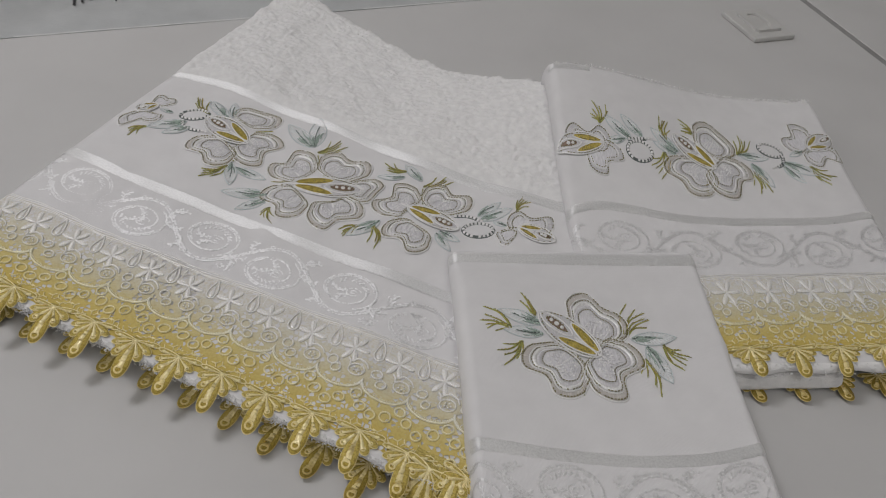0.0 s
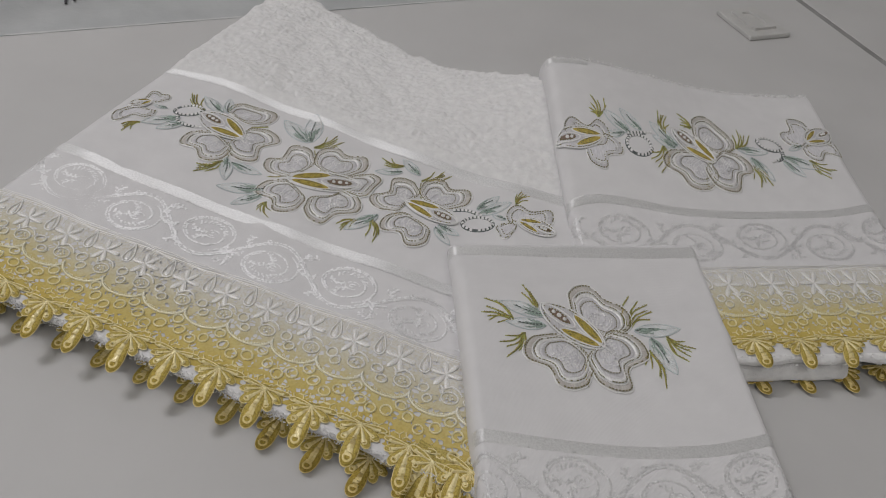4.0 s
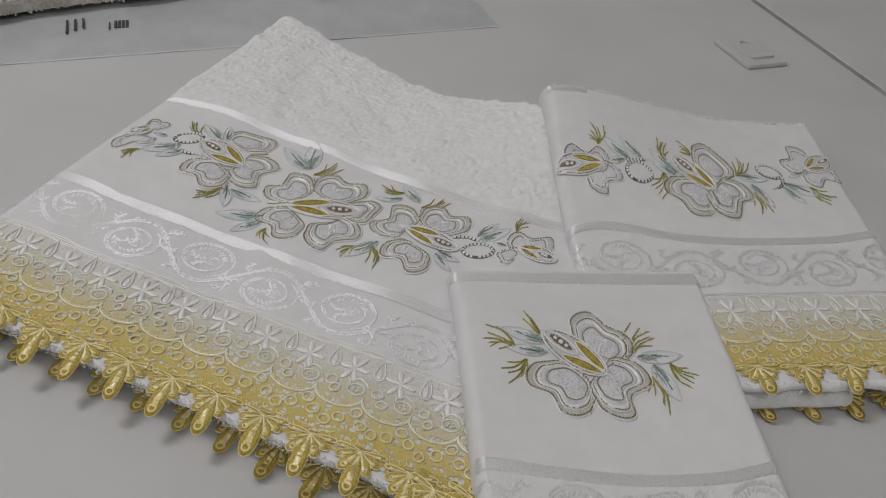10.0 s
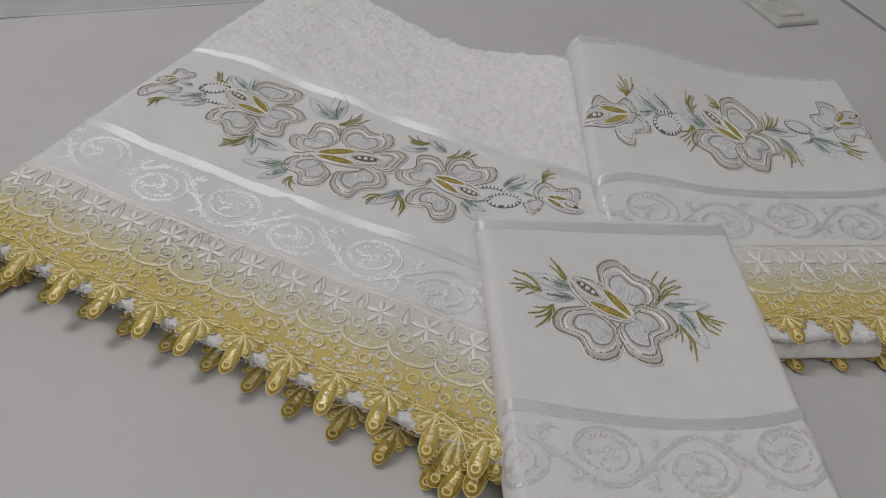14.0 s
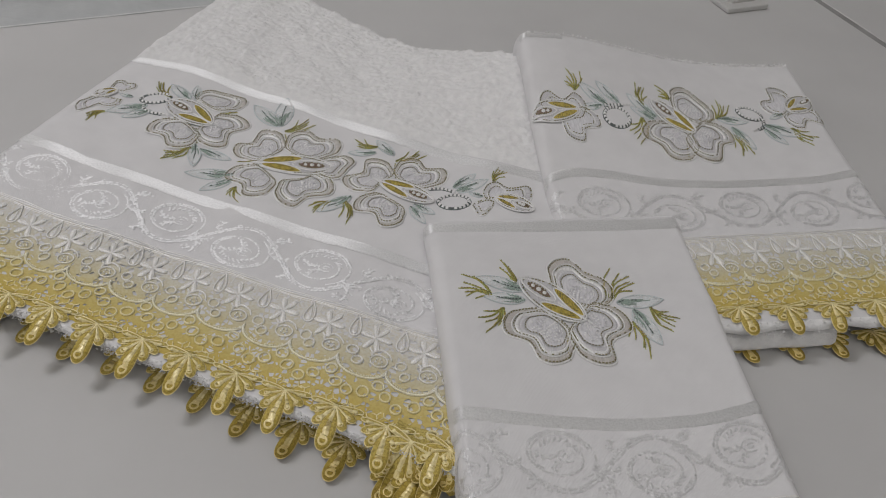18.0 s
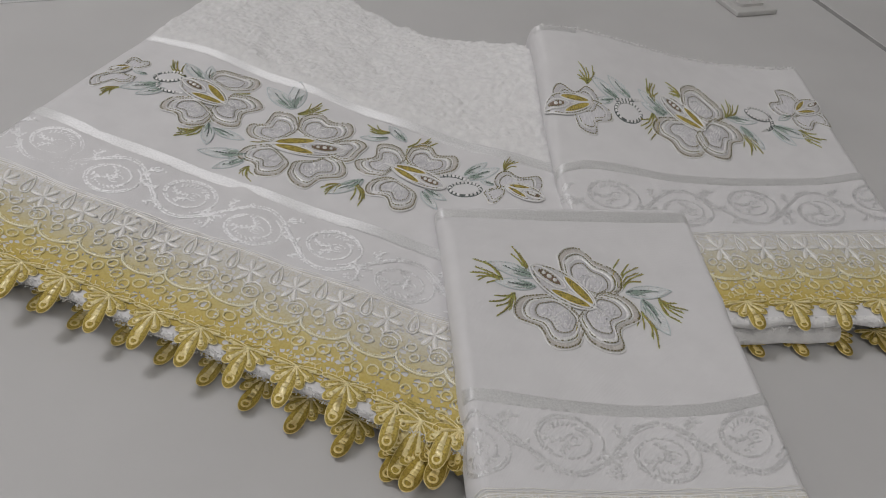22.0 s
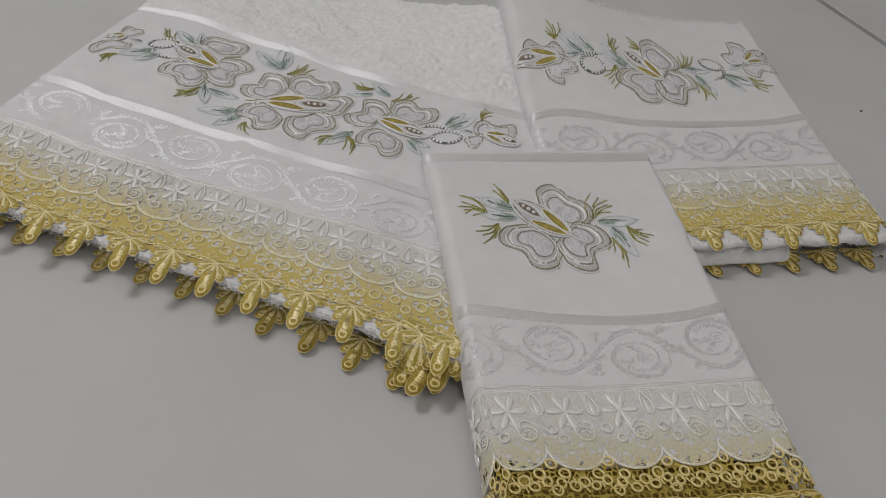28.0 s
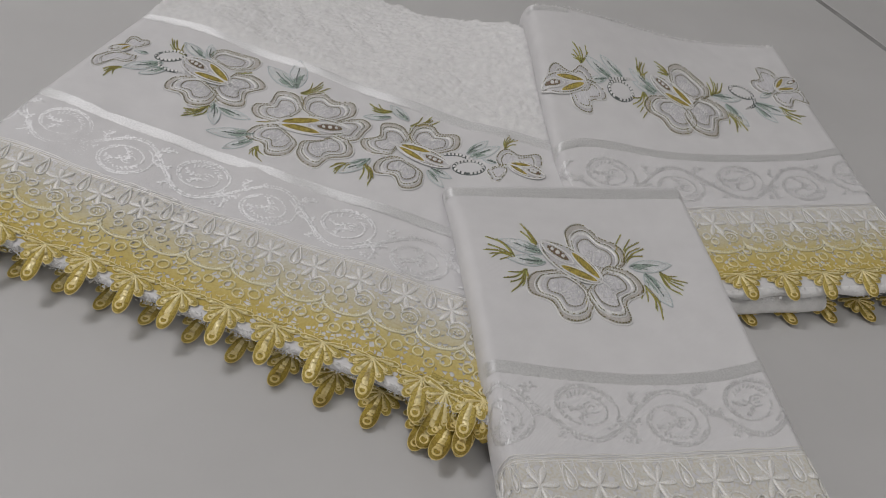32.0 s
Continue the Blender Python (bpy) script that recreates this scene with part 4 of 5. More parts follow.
def leaf_shape(base, tip, fat, n=15):
    """Rounded at its foot, pointed at its tip."""
    way = tip - base
    side = np.array([-way[1], way[0]])
    t = (1 - np.cos(np.linspace(0, np.pi, n))) / 2
    half = 2.1 * fat * t**0.75 * (1 - t) ** 0.88
    return np.vstack([base + t[:, None] * way + half[:, None] * side, (base + t[:, None] * way - half[:, None] * side)[-2:0:-1]])


def leaf(cloth, parent, base, tip, fat=0.26):
    base, tip = np.array(base, float) * MM, np.array(tip, float) * MM
    way = tip - base
    side = np.array([-way[1], way[0]])
    long = np.linalg.norm(way)
    if long < 0.016:
        fat = 0.30
    rng = np.random.default_rng(int(abs(base.sum()) * 1e5) + 3)
    shape = leaf_shape(base, tip, fat)
    sheet = Sheet(cloth)
    sheet.pad(shape, 0.0003, 0)
    sheet.ribbon(shape, 0.0008, 0.0005, 4, closed=True, w0=0.0002)
    mid = shape.mean(0)
    sheet.dashes(mid + (shape - mid) * 0.86, 0.0017, 0.0007, 0.0004, 3, 0.0005, 0.5, loose=0.6, roll=0.3)
    # slanting stitches from the midrib out
    for k in np.arange(0.25, 0.90, 0.0020 / long):
        for sign in (-1, 1):
            p = base + way * k + side * 0.02 * sign
            q = p + way * 0.09 + side * fat * 0.62 * sign * (1 - abs(2 * k - 0.95))
            sheet.ribbon(np.stack([p, (p + q) / 2, q]), 0.0008, 0.0003, 3 if rng.random() < 0.35 else 0, taper=0.5, w0=0.0004)
    for k in range(max(int(long * 420), 5)):
        at = rng.uniform(0.0, 0.30)
        sway = rng.uniform(-0.8, 0.8)
        p = base + way * at + side * fat * 0.50 * sway * min(1.0, at * 4 + 0.2)
        q = p + way * rng.uniform(0.14, 0.34) + side * fat * 0.25 * sway
        sheet.ribbon(np.stack([p, (p + q) / 2 + side * 0.02, q]), 0.0011, 0.0005, 1, taper=0.7, w0=0.0006)
    rib = np.stack([base + way * k + side * 0.03 * np.sin(5 * k) for k in np.linspace(0.03, 0.70, 7)])
    sheet.ribbon(rib, 0.0007, 0.0004, 1, taper=0.5, w0=0.0007)
    sheet.dashes(rib, 0.0019, 0.0007, 0.0004, 2, 0.0010, closed=False, loose=0.5)
    return part("leaf", sheet, [PALE, SAGE, DARK, WHITE, MIST], parent)


def twig(cloth, parent, base, *tips):
    """A tuft of slim grass blades side by side, fanned between its outer tips and curled one way, with dark stitches along each."""
    base = np.array(base, float) * MM
    rng = np.random.default_rng(int(abs(base.sum()) * 1e5) + 7)
    sheet = Sheet(cloth)
    ways = [np.array(tip, float) * MM - base for tip in tips]
    blades = [(way, 0.89) for way in ways]
    if len(ways) > 1:
        mean = sum(ways)
        ways.sort(key=lambda way: math.atan2(mean[0] * way[1] - mean[1] * way[0], mean @ way))
        for a, b in zip(ways, ways[1:]):
            blades += [(a * (1 - k) + b * k, rng.uniform(0.70, 0.88)) for k in ((0.33, 0.67) if len(ways) == 2 else (0.5,))]
        for way, sign in ((ways[0], -1), (ways[-1], 1)):
            blades.append((way + np.array([-way[1], way[0]]) * 0.24 * sign, rng.uniform(0.50, 0.66)))
    curl = rng.choice((-1.0, 1.0))
    for way, long in blades:
        way = way * long
        side = np.array([-way[1], way[0]])
        bow = curl * rng.uniform(0.08, 0.15) if len(ways) > 1 else 0.05
        start = base + rng.normal(0, 0.0005, 2)
        blade = spline([start, start + way * 0.5 + side * bow, base + way], 8)
        sheet.ribbon(blade, rng.uniform(0.0012, 0.0015), 0.0004, 0, taper=0.55, w0=0.0001)
        sheet.dashes(blade + side * 0.014 * curl, 0.0015, 0.00045, 0.0003, 1, 0.0005, 0.6, closed=False, loose=0.5)
        sheet.dashes(blade[3:] - side * 0.012 * curl, 0.0019, 0.0004, 0.0003, 2, 0.0005, 0.6, closed=False, loose=0.5)
    return part("twig", sheet, [OLIVE, OUTLINE, GOLD], parent)


def loop_chain(cloth, parent, centre, a, b, turn, tail):
    """A ring of couched white rope with a trailing end, tied down by dark stitches."""
    ring = ellipse(centre[0] * MM, centre[1] * MM, a * MM, b * MM, turn, 36)
    sheet = Sheet(cloth)
    ends = spline(np.array(tail, float) * MM, 8)
    sheet.pad(ring, 0.0003, 3)
    for line, closed in ((ring, True), (ends, False)):
        sheet.ribbon(line if closed else line[:-4], 0.0031, 0.0004, 1, closed=closed)
        sheet.dashes(line, 0.0026, 0.0023, 0.0009, 0, 0.0004, 0.66, closed=closed, loose=0.10, roll=0.1)
    return part("loop_stitch", sheet, [WHITE, SLATE, OUTLINE, WEAVE], parent)


def blossom(cloth, towel, petals, core, fat=0.23, simple=False, seeds=3):
    heart_of = bud(cloth, towel, *core, fat, seeds, "embroidered_flower")
    for rank, p in enumerate(petals):
        petal(cloth, heart_of, *p, simple, 0.0001 * rank)
    return heart_of


# ---- the bath towel ----
def terry_edge(u):
    """How far the terry of the bath towel reaches up, along u."""
    return np.interp(u, (0.0, 0.06, 0.123, 0.177, 0.212, 0.25, 0.33), TERRY_TOP)


def terry_field(cloth, parent):
    cols, rows_n = 300, 150
    us = np.linspace(0, cloth.wide, cols)
    uu, kk = np.meshgrid(us, np.linspace(0, 1, rows_n), indexing="ij")
    foot = BATH_UPPER(uu) + 0.0035
    vv = foot + kk * (terry_edge(uu) - foot)
    rough = np.zeros_like(uu)
    for i in range(cols):
        for j in range(rows_n):
            q = Vector((uu[i, j] * 70, vv[i, j] * 70, 3.1))
            rough[i, j] = noise.noise(q) * 0.0018 + abs(noise.noise(q * 2.3)) * 0.0014 + noise.noise(q * 5.1) * 0.0009 + noise.noise(q * 9.7) * 0.0005
    rough = rough * np.minimum(1, kk * 10) + 0.0016 * np.minimum(1, kk * 14)
    top_points = cloth.place(uu, vv, rough)
    e = cloth.plan(np.array([0.01]), np.array([0.2]))[0] - cloth.plan(np.array([0.0]), np.array([0.2]))[0]
    e = e / np.linalg.norm(e)
    n = np.array([-e[1], e[0]])
    strip = [top_points]
    for k in np.linspace(0, 1, 9)[1:]:
        a = k * np.pi
        half = top_points[:, -1, 2] / 2
        ring = top_points[:, -1].copy()
        ring[:, :2] += n * (0.007 * np.sin(a) + 0.0012 * np.sin(us * 210 + k * 5))[:, None]
        ring[:, 2] = ring[:, 2] - half * (1 - np.cos(a)) + 0.0005
        strip.append(ring[:, None])
    full = np.concatenate(strip, 1)
    for side, row in ((-1.0, 0), (1.0, -1)):
        rings = []
        for k in np.linspace(0, 1, 9)[1:]:
            a = k * np.pi
            edge = full[row].copy()
            half = edge[:, 2] / 2
            edge[:, :2] += e * side * (0.007 * np.sin(a))
            edge[:, 2] = edge[:, 2] - half * (1 - np.cos(a)) + 0.0005
            rings.append(edge[None])
        full = np.concatenate((rings[::-1] + [full]) if row == 0 else ([full] + rings), 0)
    sheet = Sheet()
    sheet.grid(full, full[..., :2].copy())
    base = part("terry_field", sheet, [TERRY], parent, "thick white looped terry")


# petals: foot, two lobe ends, notch; buds, leaves and twigs: foot and tips, all in millimetres on the cloth
BATH_FLOWERS = (
    (((72, 145), (67, 162), (96, 161), (80, 165)), ((86, 128), (108, 143), (103, 106), (105, 125)), ((80, 118), (55, 105), (85, 93), (70, 99))),
    (((142, 114), (115, 110), (127, 140), (122, 122)), ((155, 122), (144, 147), (176, 146), (160, 146)), ((148, 97), (124, 87), (152, 71), (139, 79)), ((169, 102), (169, 74), (191, 104), (181, 87)), ((170, 118), (189, 135), (190, 114), (191, 124))),
    (((216, 120), (194, 109), (203, 141), (200, 124)), ((228, 126), (222, 150), (251, 145), (236, 146)), ((228, 107), (208, 93), (237, 84), (223, 90))),
)
BATH_BUDS = (((90, 127), (50, 136)), ((137, 103), (182, 122)), ((214, 120), (252, 118)))
BATH_ENDS = ((((12, 128), (9, 142), (21, 142), (15, 141)), ((17, 120), (23, 112), (4, 98), (14, 108))), (((288, 136), (277, 145), (306, 150), (291, 148)), ((285, 133), (275, 123), (282, 117), (278, 120))))
BATH_END_BUDS = (((14, 131), (5, 115)), ((285, 136), (311, 137)))
BATH_LEAVES = (((41, 125), (23, 105)), ((47, 121), (35, 105)), ((27, 129), (18, 127)), ((62, 144), (40, 155)), ((65, 146), (57, 162)), ((92, 103), (103, 83)), ((97, 100), (120, 100)), ((130, 87), (102, 75)), ((132, 82), (119, 64)), ((130, 145), (101, 162)))
BATH_LEAVES_RIGHT = (((131, 146), (118, 178)), ((204, 100), (191, 78)), ((200, 146), (183, 140)), ((212, 148), (195, 158)), ((261, 132), (276, 150)), ((258, 135), (267, 152)), ((278, 134), (269, 134)), ((240, 107), (254, 97)), ((241, 110), (256, 108)))
BATH_TWIGS = (((22, 104), (19, 87), (14, 94)), ((49, 141), (28, 156), (32, 157)), ((91, 99), (81, 76), (78, 85)), ((137, 76), (148, 61), (136, 65)), ((136, 142), (144, 164), (152, 160)), ((194, 90), (183, 79), (189, 74)), ((198, 152), (179, 155), (184, 148)), ((215, 144), (226, 161), (233, 159)), ((201, 94), (213, 72), (214, 81)), ((280, 149), (279, 164), (286, 162)))
BATH_STEMS = (((152, 122), (136, 141)), ((222, 128), (215, 143)), ((91, 105), (84, 116)), ((86, 142), (97, 150)), ((135, 106), (123, 99)), ((218, 109), (210, 105)))

bath_towel = tagged(new("bath_towel"), "folded white terry bath towel with embroidered flowers and gold lace", "towel", "embroidered towel set")
cloth_body(bath, bath_towel, -0.066, 0.1815, 0.003, [WEAVE, TERRY], "smooth white woven border", wave=0.0002, mark_v=True)
front_tufts(bath, bath_towel, -0.066, 0.003, 1600, 11)
BATH_UPPER = run_of(((-10, 170), (5, 173), (28, 179), (91, 175.5), (142, 172), (190, 165.5), (225, 163.5), (253, 161), (297, 165), (340, 170)))
BATH_LOWER = run_of(((-10, 55), (60, 55), (120, 56), (180, 57), (250, 59), (340, 60)))
terry_field(bath, bath_towel)
ribbon_stripe(bath, bath_towel, BATH_UPPER, 0.0085, seed=0.4)
ribbon_stripe(bath, bath_towel, BATH_LOWER, 0.0088, seed=2.0)
scrollwork(bath, bath_towel, lambda u: 0.0285 + 0 * u, 0.040, 0.0462, -0.0393, 21)
lace_trim(bath, bath_towel, 0.0060, 0.0257, -0.012, bath.wide + 0.015, lean=0.05, gathered=True, rise=0.006)
for petals, core in zip(BATH_FLOWERS, BATH_BUDS):
    blossom(bath, bath_towel, petals, core, 0.27 if core[0][0] == 90 else 0.20)
for petals, core in zip(BATH_ENDS, BATH_END_BUDS):
    blossom(bath, bath_towel, petals, core, 0.26, True, 2)
for pair in BATH_LEAVES + BATH_LEAVES_RIGHT:
    leaf(bath, bath_towel, *pair)
for pair in BATH_TWIGS + BATH_STEMS:
    twig(bath, bath_towel, *pair)
loop_chain(bath, bath_towel, (41, 135), 9.5, 5.5, 0.65, ((38, 125), (42, 120), (49, 119), (62, 122)))
loop_chain(bath, bath_towel, (263, 123), 9.5, 6.0, 0.45, ((244, 128), (253, 132), (265, 131)))

# the other half of its lace, which lies under it on the table
under = Cloth(bath_xy(-0.380, 0.3105), bath_xy(-0.056, 0.3105), bath_xy(-0.380, 0.4815), bath_xy(-0.056, 0.4865), lambda x, y: 0.0022 + 0 * x, lambda x, y: 0 * x - 0.004, -1.0)
under_lace = new("under_lace")
under_lace.parent = bath_towel
for n in range(12):
    tuck = (0.003, 0.003, 0.012, 0.013, 0.012, 0.013, 0.012, 0.010, 0.006, 0.004, 0.002, 0.0, 0.0)[n]
    lace_pendant(under, under_lace, 0.0185 + 0.0257 * n, -0.0640 + tuck, 0.98, 0.0, dye_shade=-0.004)

loose = Cloth(bath_xy(-0.380, 0.3105), bath_xy(-0.049, 0.3105), bath_xy(-0.380, 0.4815), bath_xy(-0.056, 0.4865), lambda x, y: 0.008 + 0 * x, lambda x, y: 0 * x - 0.004, -1.0)
lace_pendant(loose, under_lace, 0.3090, -0.0690, 1.05, -0.12, 0.003)
lace_pendant(loose, under_lace, 0.3120, -0.0600, 1.0, 0.10)
lace_pendant(loose, under_lace, 0.2980, -0.0625, 1.0, 0.05, -0.002)
lace_pendant(loose, under_lace, 0.3150, -0.0640, 1.05, 0.05, 0.006, -0.012)


def slope_top(x, y):
    return 0.0030 + 0.0175 * smooth(0.394 * x + 0.919 * y - 0.3085, -0.086, -0.057)


# where the edging turns under at the corner it hangs in a gathered web down to the table
slope = Cloth(bath_xy(-0.380, 0.3085), bath_xy(-0.049, 0.3085), bath_xy(-0.380, 0.4815), bath_xy(-0.056, 0.4865), slope_top, lambda x, y: 0 * x - 0.004, -1.0)
gather = Sheet(slope)
gu, gk = np.meshgrid(np.linspace(0.292, 0.331, 40), np.linspace(0, 1, 24), indexing="ij")
gv = -0.052 - gk * (0.017 + 0.004 * np.sin((gu - 0.292) * 240) ** 2)
gpts = np.stack([gu, gv, 0.0012 * np.sin(gu * 420 + gv * 90) * np.sin(gv * 130)], -1)
gather.grid(gpts, gpts[..., :2])
for at_u, at_v in ((0.3095, -0.0545), (0.3190, -0.0530), (0.3265, -0.0560), (0.3220, -0.0615), (0.3295, -0.0640), (0.3135, -0.0610), (0.3270, -0.0690), (0.3195, -0.0680)):
    gather.ribbon(ellipse(at_u, at_v, 0.0027, 0.0023, 0.4, 14), 0.0011, 0.0008, 1, closed=True, w0=0.0012)
lace_pendant(slope, under_lace, 0.3020, -0.0625, 0.95, -0.18, 0.003)
lace_pendant(slope, under_lace, 0.3200, -0.0600, 0.95, -0.20, 0.003, -0.010)
part("gathered_lace", gather, [LACE_FELT, LACE], under_lace)

# ---- the hand towel ----
FACE_CORE = ((((107, 123), (109, 156), (132, 132), (124, 146)), ((105, 108), (69, 108), (90, 79), (79, 93)), ((110, 112), (139, 109), (112, 79), (128, 96))), ((110, 108), (82, 137)))
FACE_SIDES = ((((17, 111), (1, 130), (30, 130), (16, 127)), ((21, 115), (40, 112), (20, 93), (28, 103))), (((195, 136), (192, 162), (174, 139), (184, 148)), ((197, 132), (193, 114), (221, 121), (206, 121))))
FACE_SIDE_BUDS = (((27, 119), (-10, 114)), ((193, 134), (218, 145)))
FACE_LEAVES = (((43, 125), (29, 121)), ((48, 125), (30, 143)), ((57, 129), (43, 146)), ((83, 120), (65, 139)), ((81, 118), (65, 127)), ((133, 125), (157, 123)), ((141, 117), (152, 92)), ((188, 131), (176, 126)), ((168, 119), (194, 104)), ((167, 114), (179, 96)))
FACE_TWIGS = (((26, 136), (22, 157), (33, 155), (19, 144)), ((76, 131), (74, 155), (81, 150)), ((99, 141), (89, 155), (89, 142)), ((72, 118), (58, 103), (64, 90)), ((132, 126), (139, 149), (149, 143)), ((140, 108), (139, 82), (150, 84)), ((190, 114), (209, 100), (200, 90)), ((98, 80), (101, 101)), ((130, 125), (115, 122)))

hand_towel = tagged(new("hand_towel"), "folded white hand towel with embroidered flowers and gold lace", "towel", "embroidered towel set")
cloth_body(face, hand_towel, -0.070, 0.192, 0.006, [WEAVE, TERRY], "smooth white woven border", mark_v=True)
front_tufts(face, hand_towel, -0.070, 0.006, 260, 12)
FACE_RUN = run_of(((-12, 57), (-3, 61), (8, 67.5), (36, 65), (66, 58.5), (103, 56), (148, 56), (190, 55.5), (212, 60), (230, 58)))
ribbon_stripe(face, hand_towel, run_of(((-20, 189), (240, 189))), 0.0060, u1=0.026)
ribbon_stripe(face, hand_towel, FACE_RUN, 0.0075)
scrollwork(face, hand_towel, lambda u: 0.0285 + 0.6 * (FACE_RUN(u) - 0.057), 0.040, 0.0470, -0.0435, 22)
lace_trim(face, hand_towel, 0.0845 - 4 * 0.0288, 0.0288, -0.010, face.wide + 0.020, seed=4, squash=0.74, hang=0.0)
rng = np.random.default_rng(51)
edge_u = rng.uniform(0.0, face.wide, 900)
edge_points = face.place(edge_u, 0.1915 + rng.uniform(-0.001, 0.0015, 900), rng.uniform(-0.0015, 0.0005, 900))
tufts("terry_edge", edge_points, np.tile(np.array([0.0, 0.5, 0.8]), (900, 1)), 0.0016, TERRY, hand_towel, 52, "fuzzy white terry edge")
blossom(face, hand_towel, *FACE_CORE)
for petals, core in zip(FACE_SIDES, FACE_SIDE_BUDS):
    blossom(face, hand_towel, petals, core, 0.25 if core[0][0] < 100 else 0.36, True, 2)
for pair in FACE_LEAVES:
    leaf(face, hand_towel, *pair)
for pair in FACE_TWIGS:
    twig(face, hand_towel, *pair)
loop_chain(face, hand_towel, (53, 116), 9.0, 8.5, 0.2, ((45, 125), (54, 127), (65, 129)))
loop_chain(face, hand_towel, (161, 132), 9.5, 6.0, -0.5, ((170, 125), (167, 117), (156, 112)))
fold = Sheet(face)
fk, fu = np.meshgrid(np.linspace(0, 1, 11), np.linspace(0.0, 0.150, 60), indexing="ij")
bulge = 0.0052 + 0.0006 * np.sin(fu * 190)
end = np.sqrt(np.clip((0.150 - fu) / 0.006, 0, 1))
pts = np.stack([fu, -0.0665 - 0.0085 * np.sin(fk * np.pi) * end + 0.006 * (1 - end), -0.0195 + bulge * (1 + np.cos(fk * np.pi)) * (0.3 + 0.7 * end)], -1)
fold.grid(pts, pts[..., :2])
part("lower_fold", fold, [TERRY], hand_towel, "lower folded layer of white terry")
under_face = Cloth((0.1235, 0.3970), (0.3375, 0.4245), (0.1100, 0.5750), (0.3345, 0.6180), lambda x, y: 0.0022 + 0 * x, lambda x, y: 0 * x - 0.004, -1.0)
under_lace = new("under_lace")
under_lace.parent = hand_towel
for n in range(9):
    lace_pendant(under_face, under_lace, 0.009 + 0.0282 * n, -0.0655, 1.0, 0.12, dye_shade=-0.010, squash=0.75)

# ---- the small guest towel ----
LAV_CORE = ((((69, 126), (64, 160), (92, 140), (79, 151)), ((58, 115), (26, 111), (49, 86), (38, 99)), ((69, 118), (96, 117), (73, 86), (83, 101))), ((72, 115), (40, 143)))
LAV_LEAVES = (((42, 135), (17, 142)), ((41, 128), (19, 128)), ((92, 128), (119, 129)), ((100, 123), (109, 97)))
LAV_TWIGS = (((23, 131), (7, 145), (4, 133), (8, 127)), ((37, 139), (31, 159), (35, 151)), ((28, 121), (12, 112), (15, 101), (23, 107)), ((90, 131), (95, 157), (106, 150), (108, 144)), ((110, 123), (126, 113), (119, 103)), ((97, 114), (92, 103), (99, 94), (101, 85)), ((58, 88), (62, 112)), ((88, 130), (74, 126)))

guest_towel = tagged(new("guest_towel"), "small folded white guest towel with one embroidered flower and lace", "towel", "embroidered towel set")
cloth_body(lav, guest_towel, -0.041, 0.198, 0.002, [WEAVE, TERRY], "smooth white woven border", mark_v=True, narrow=0.012)
LAV_RUN = run_of(((-12, 53), (-2, 55), (19, 53.6), (52, 51), (85, 48), (121, 47.8), (140, 52), (160, 54)))
ribbon_stripe(lav, guest_towel, run_of(((-20, 191.5), (200, 191.5))), 0.0095, swell=0.0001)
ribbon_stripe(lav, guest_towel, LAV_RUN, 0.0072, swell=0.0001)
scrollwork(lav, guest_towel, lambda u: 0.0270 + 0.6 * (LAV_RUN(u) - 0.051), 0.038, 0.0445, -0.0254, 23)
# lower lace layer, shifted to brown so the colour carries its shade
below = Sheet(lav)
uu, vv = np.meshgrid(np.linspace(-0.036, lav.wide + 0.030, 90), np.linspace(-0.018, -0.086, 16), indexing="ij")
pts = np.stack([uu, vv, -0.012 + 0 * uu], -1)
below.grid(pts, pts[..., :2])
below.dye_shade = -0.06
part("under_lace", below, [LACE_FELT], guest_towel, "second layer of gold lace, its shade coloured in as brown")
lace_trim(lav, guest_towel, 0.0075, 0.0286, -0.034, lav.wide + 0.022, seed=5, open_field=True)
blossom(lav, guest_towel, *LAV_CORE, 0.24)
for pair in LAV_LEAVES:
    leaf(lav, guest_towel, *pair)
for pair in LAV_TWIGS:
    twig(lav, guest_towel, *pair)

# ---- things on the table behind the towels ----
TURN = pose(0.3490, 0.8065, 0.0, 0, 0, 20)
socket = tagged(new("power_socket"), "white plastic power socket plate set on the table", "socket")
socket.matrix_world = TURN
solid("plate", block(-0.0235, 0.0235, -0.0285, 0.0285, 0.0, 0.0050, 0.0014), PLASTIC, socket)


def insert_with_well():
    """The raised insert of the socket, with a sunk well for the plug."""
    bm = bmesh.new()
    loops = []
    for z, rx, ry, square in ((0.0040, 0.0152, 0.0198, True), (0.0074, 0.0148, 0.0194, True), (0.0074, 0.0078, 0.0150, False), (0.0066, 0.0074, 0.0146, False), (0.0016, 0.0070, 0.0140, False)):
        ring = []
        for k in range(32):
            a = 2 * math.pi * (k + 0.5) / 32
            c, s_ = math.cos(a), math.sin(a)
            f = 1 / max(abs(c), abs(s_)) if square else 1 / max(abs(c) ** 4 + abs(s_) ** 4, 0.5) ** 0.12
            ring.append(bm.verts.new((0.0005 + rx * c * f, 0.0012 + ry * s_ * f, z)))
        loops.append(ring)
    for low, high in zip(loops, loops[1:]):
        for k in range(32):
            bm.faces.new((low[k], low[(k + 1) % 32], high[(k + 1) % 32], high[k]))
    bm.faces.new(loops[-1])
    return bm


solid("insert", insert_with_well(), PLASTIC, socket)
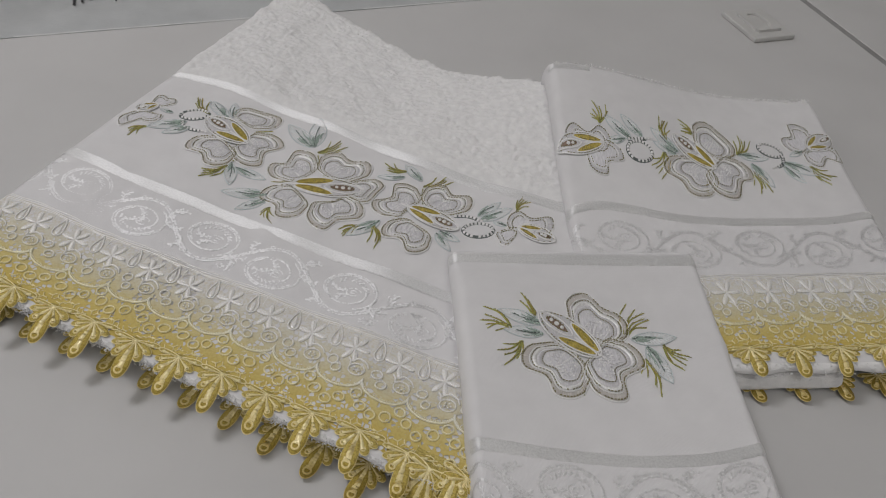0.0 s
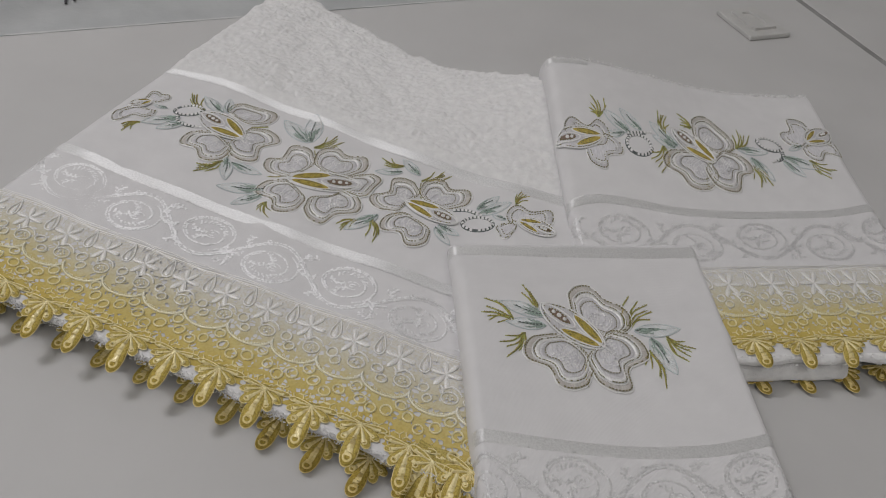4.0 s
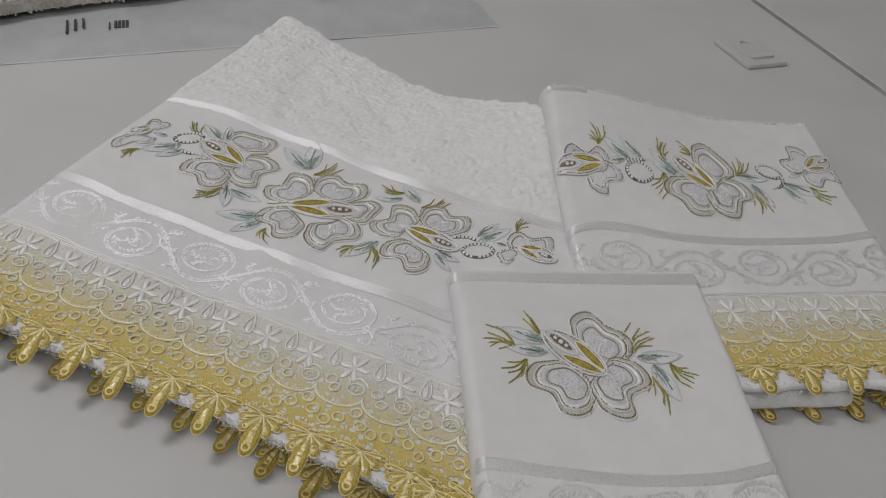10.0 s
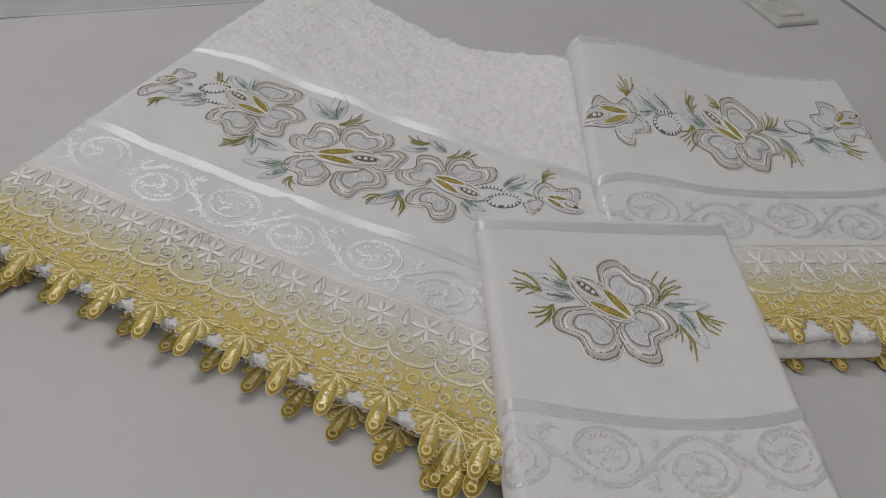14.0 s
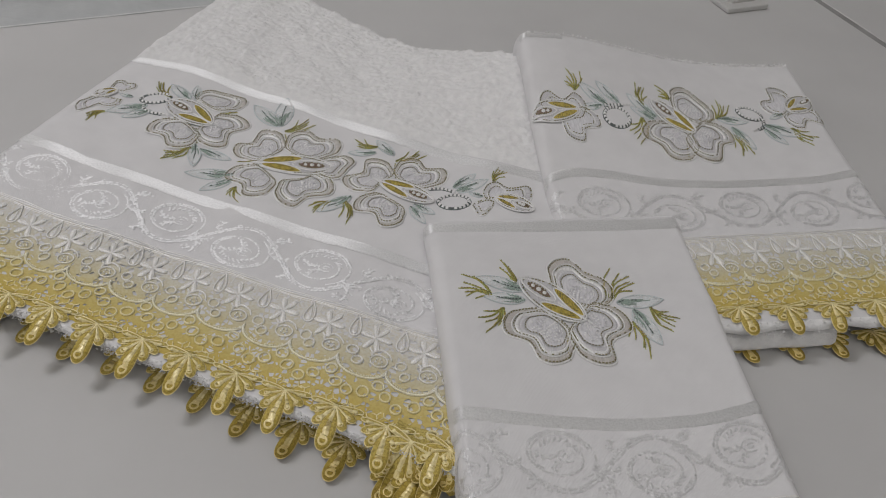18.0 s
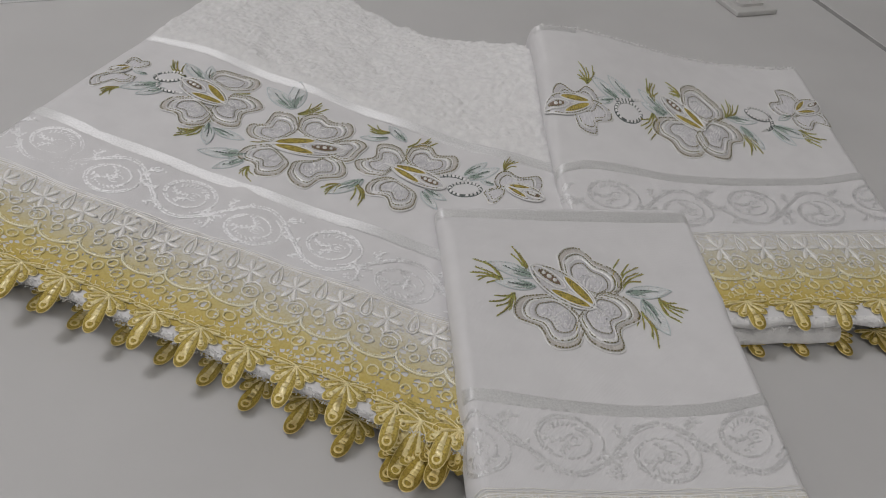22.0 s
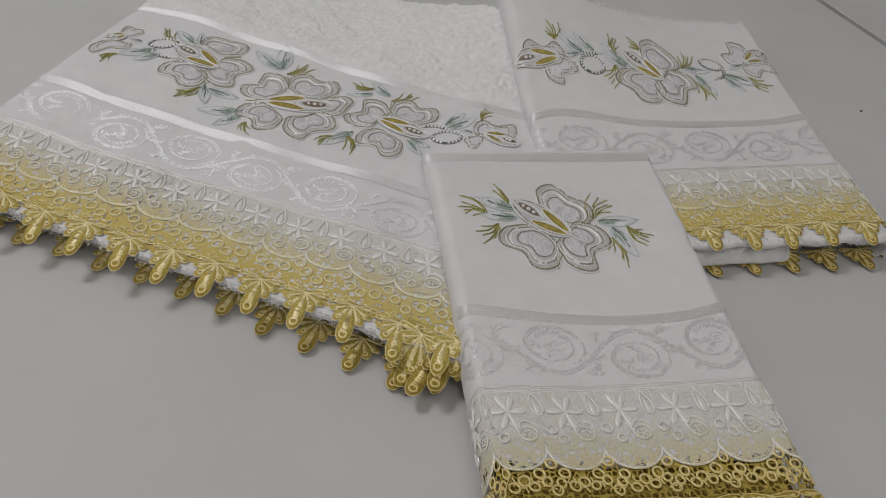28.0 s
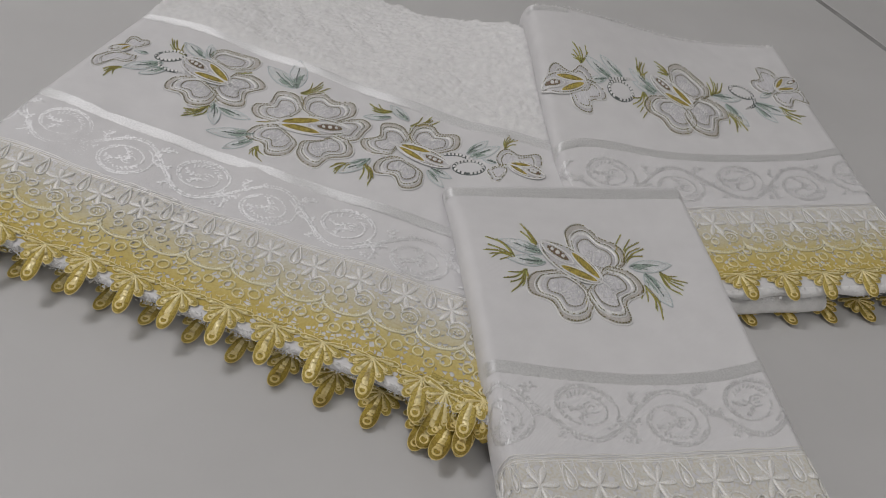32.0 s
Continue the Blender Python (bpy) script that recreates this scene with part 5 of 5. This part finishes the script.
# solid black discs paint the darkness inside the pin holes
for dy in (-0.0080, 0.0, 0.0080):
    solid("pin_hole_dark", prism([(0.0019 * math.cos(k) + 0.0005, 0.0012 + dy + 0.0019 * math.sin(k)) for k in np.linspace(0, 2 * np.pi, 12, endpoint=False)], 0.0012, 0.0019), INK, socket)

corner, left_end = Vector((0.1015, 0.8190)), Vector((-0.3119, 0.6609))
along_bag = (left_end - corner).normalized()
up_bag = Vector((along_bag.y, -along_bag.x))
if up_bag.y < 0:
    up_bag = -up_bag
sheet = Sheet()
aa, bb = np.meshgrid(np.linspace(0, 0.85, 90), np.linspace(0, 0.42, 50), indexing="ij")
gx, gy = corner.x + along_bag.x * aa + up_bag.x * bb, corner.y + along_bag.y * aa + up_bag.y * bb
wrinkle = 0.0012 + 0.0010 * np.sin(aa * 31 + bb * 22) * np.sin(bb * 41 - aa * 9) + 0.0006 * np.sin(aa * 87 - bb * 35)
wrinkle = np.maximum(wrinkle, 0.0004) * np.minimum(1, bb / 0.02 + 0.35)
flat = np.stack([gx, gy, wrinkle], -1)
under_side = flat[::-1].copy()
under_side[..., 2] = 0.0002
sheet.grid(flat, flat[..., :2].copy())
rim = np.concatenate([np.stack([flat[:, 0], flat[:, 0] * (1, 1, 0) + (0, 0, 0.0002)], 1)])
sheet.grid(rim, rim[..., :2].copy())
bag = new("plastic_bag", sheet.mesh("plastic_bag", [BAG]))
tagged(bag, "flat milky plastic bag with dark print lying on the table", "bag")
# pale strip on the bag's front edge; its colour paints the edge highlight
seam = Sheet()
seam_line = np.stack([corner.x + along_bag.x * np.linspace(0, 0.85, 60), corner.y + along_bag.y * np.linspace(0, 0.85, 60)], 1)
seam.ribbon(seam_line + np.array([up_bag.x, up_bag.y]) * 0.0012, 0.0024, 0.0006, w0=0.0003)
part("seam_highlight", seam, [SEAM_HIGHLIGHT], bag)


def print_bar(x, y, long, wide, turn):
    solid("print_bar", block(-long / 2, long / 2, -wide / 2, wide / 2, 0.0022, 0.0028, turn=pose(x, y, 0, 0, 0, turn)), INK, bag)


for n in range(3):
    print_bar(-0.2830 + n * 0.0055, 0.735 + n * 0.0050, 0.026 - 0.004 * n, 0.0020, 106)
for n in range(4):
    print_bar(-0.2450 + n * 0.0030, 0.7480 + n * 0.0010, 0.014, 0.0024, 104)
print_bar(-0.2495, 0.7440, 0.014, 0.0012, 104)
for n, (dx, dy, long, turn) in enumerate(((0, 0, 0.012, 30), (0.003, 0.004, 0.010, 75), (0.002, 0.012, 0.012, 20), (0.004, 0.017, 0.010, 110), (0.008, 0.014, 0.009, 60))):
    print_bar(-0.0690 + dx, 0.846 + dy, long, 0.0022, turn)

# the cream towel that lies on the bag
base_a, base_b = Vector((-0.345, 0.731)), Vector((-0.160, 0.848))
run_way = (base_b - base_a).normalized()
deep_way = Vector((-run_way.y, run_way.x))
kk, ll = np.meshgrid(np.linspace(0, 1, 40), np.linspace(-0.28, 0.235, 60), indexing="ij")
ang = kk * np.pi
out = 0.10 - 0.10 * np.cos(ang)
tall = 0.004 + 0.034 * np.sin(ang) ** 0.5
wob = 0.002 * np.sin(ll * 33 + kk * 4)
cx = base_a.x + run_way.x * ll + deep_way.x * (out + wob)
cy = base_a.y + run_way.y * ll + deep_way.y * (out + wob)
curved = np.stack([cx, cy, tall + 0.003], -1)
sheet = Sheet()
sheet.grid(curved, curved[..., :2].copy())
cream_towel = new("rolled_towel", sheet.mesh("rolled_towel", [CREAM]))
tagged(cream_towel, "cream terry towel folded on the plastic bag", "towel")
rng = np.random.default_rng(8)
i, j = (39 * rng.random(9000) ** 2.2).astype(int), rng.integers(0, 59, 9000)
a, b = rng.random((9000, 1)), rng.random((9000, 1))
pts = curved[i, j] * (1 - a) * (1 - b) + curved[i + 1, j] * a * (1 - b) + curved[i, j + 1] * (1 - a) * b + curved[i + 1, j + 1] * a * b
nor = np.cross(curved[i + 1, j] - curved[i, j], curved[i, j + 1] - curved[i, j])
nor = nor / (np.linalg.norm(nor, axis=1, keepdims=True) + 1e-12)
nor = nor * np.where(nor[:, 2:] < 0, -1, 1)
tufts("cream_pile", pts, nor, 0.0032, CREAM, cream_towel, 9, "looped cream pile")

crumb = prism([(0.4120 + 0.0011 * math.cos(k) * (1.0 + 0.3 * math.sin(3 * k)), 0.5335 + 0.0008 * math.sin(k)) for k in np.linspace(0, 2 * np.pi, 9, endpoint=False)], 0.0, 0.0009, 0.0002)
solid("crumb", crumb, INK, label="tiny dark crumb lying on the white tabletop", category="crumb")
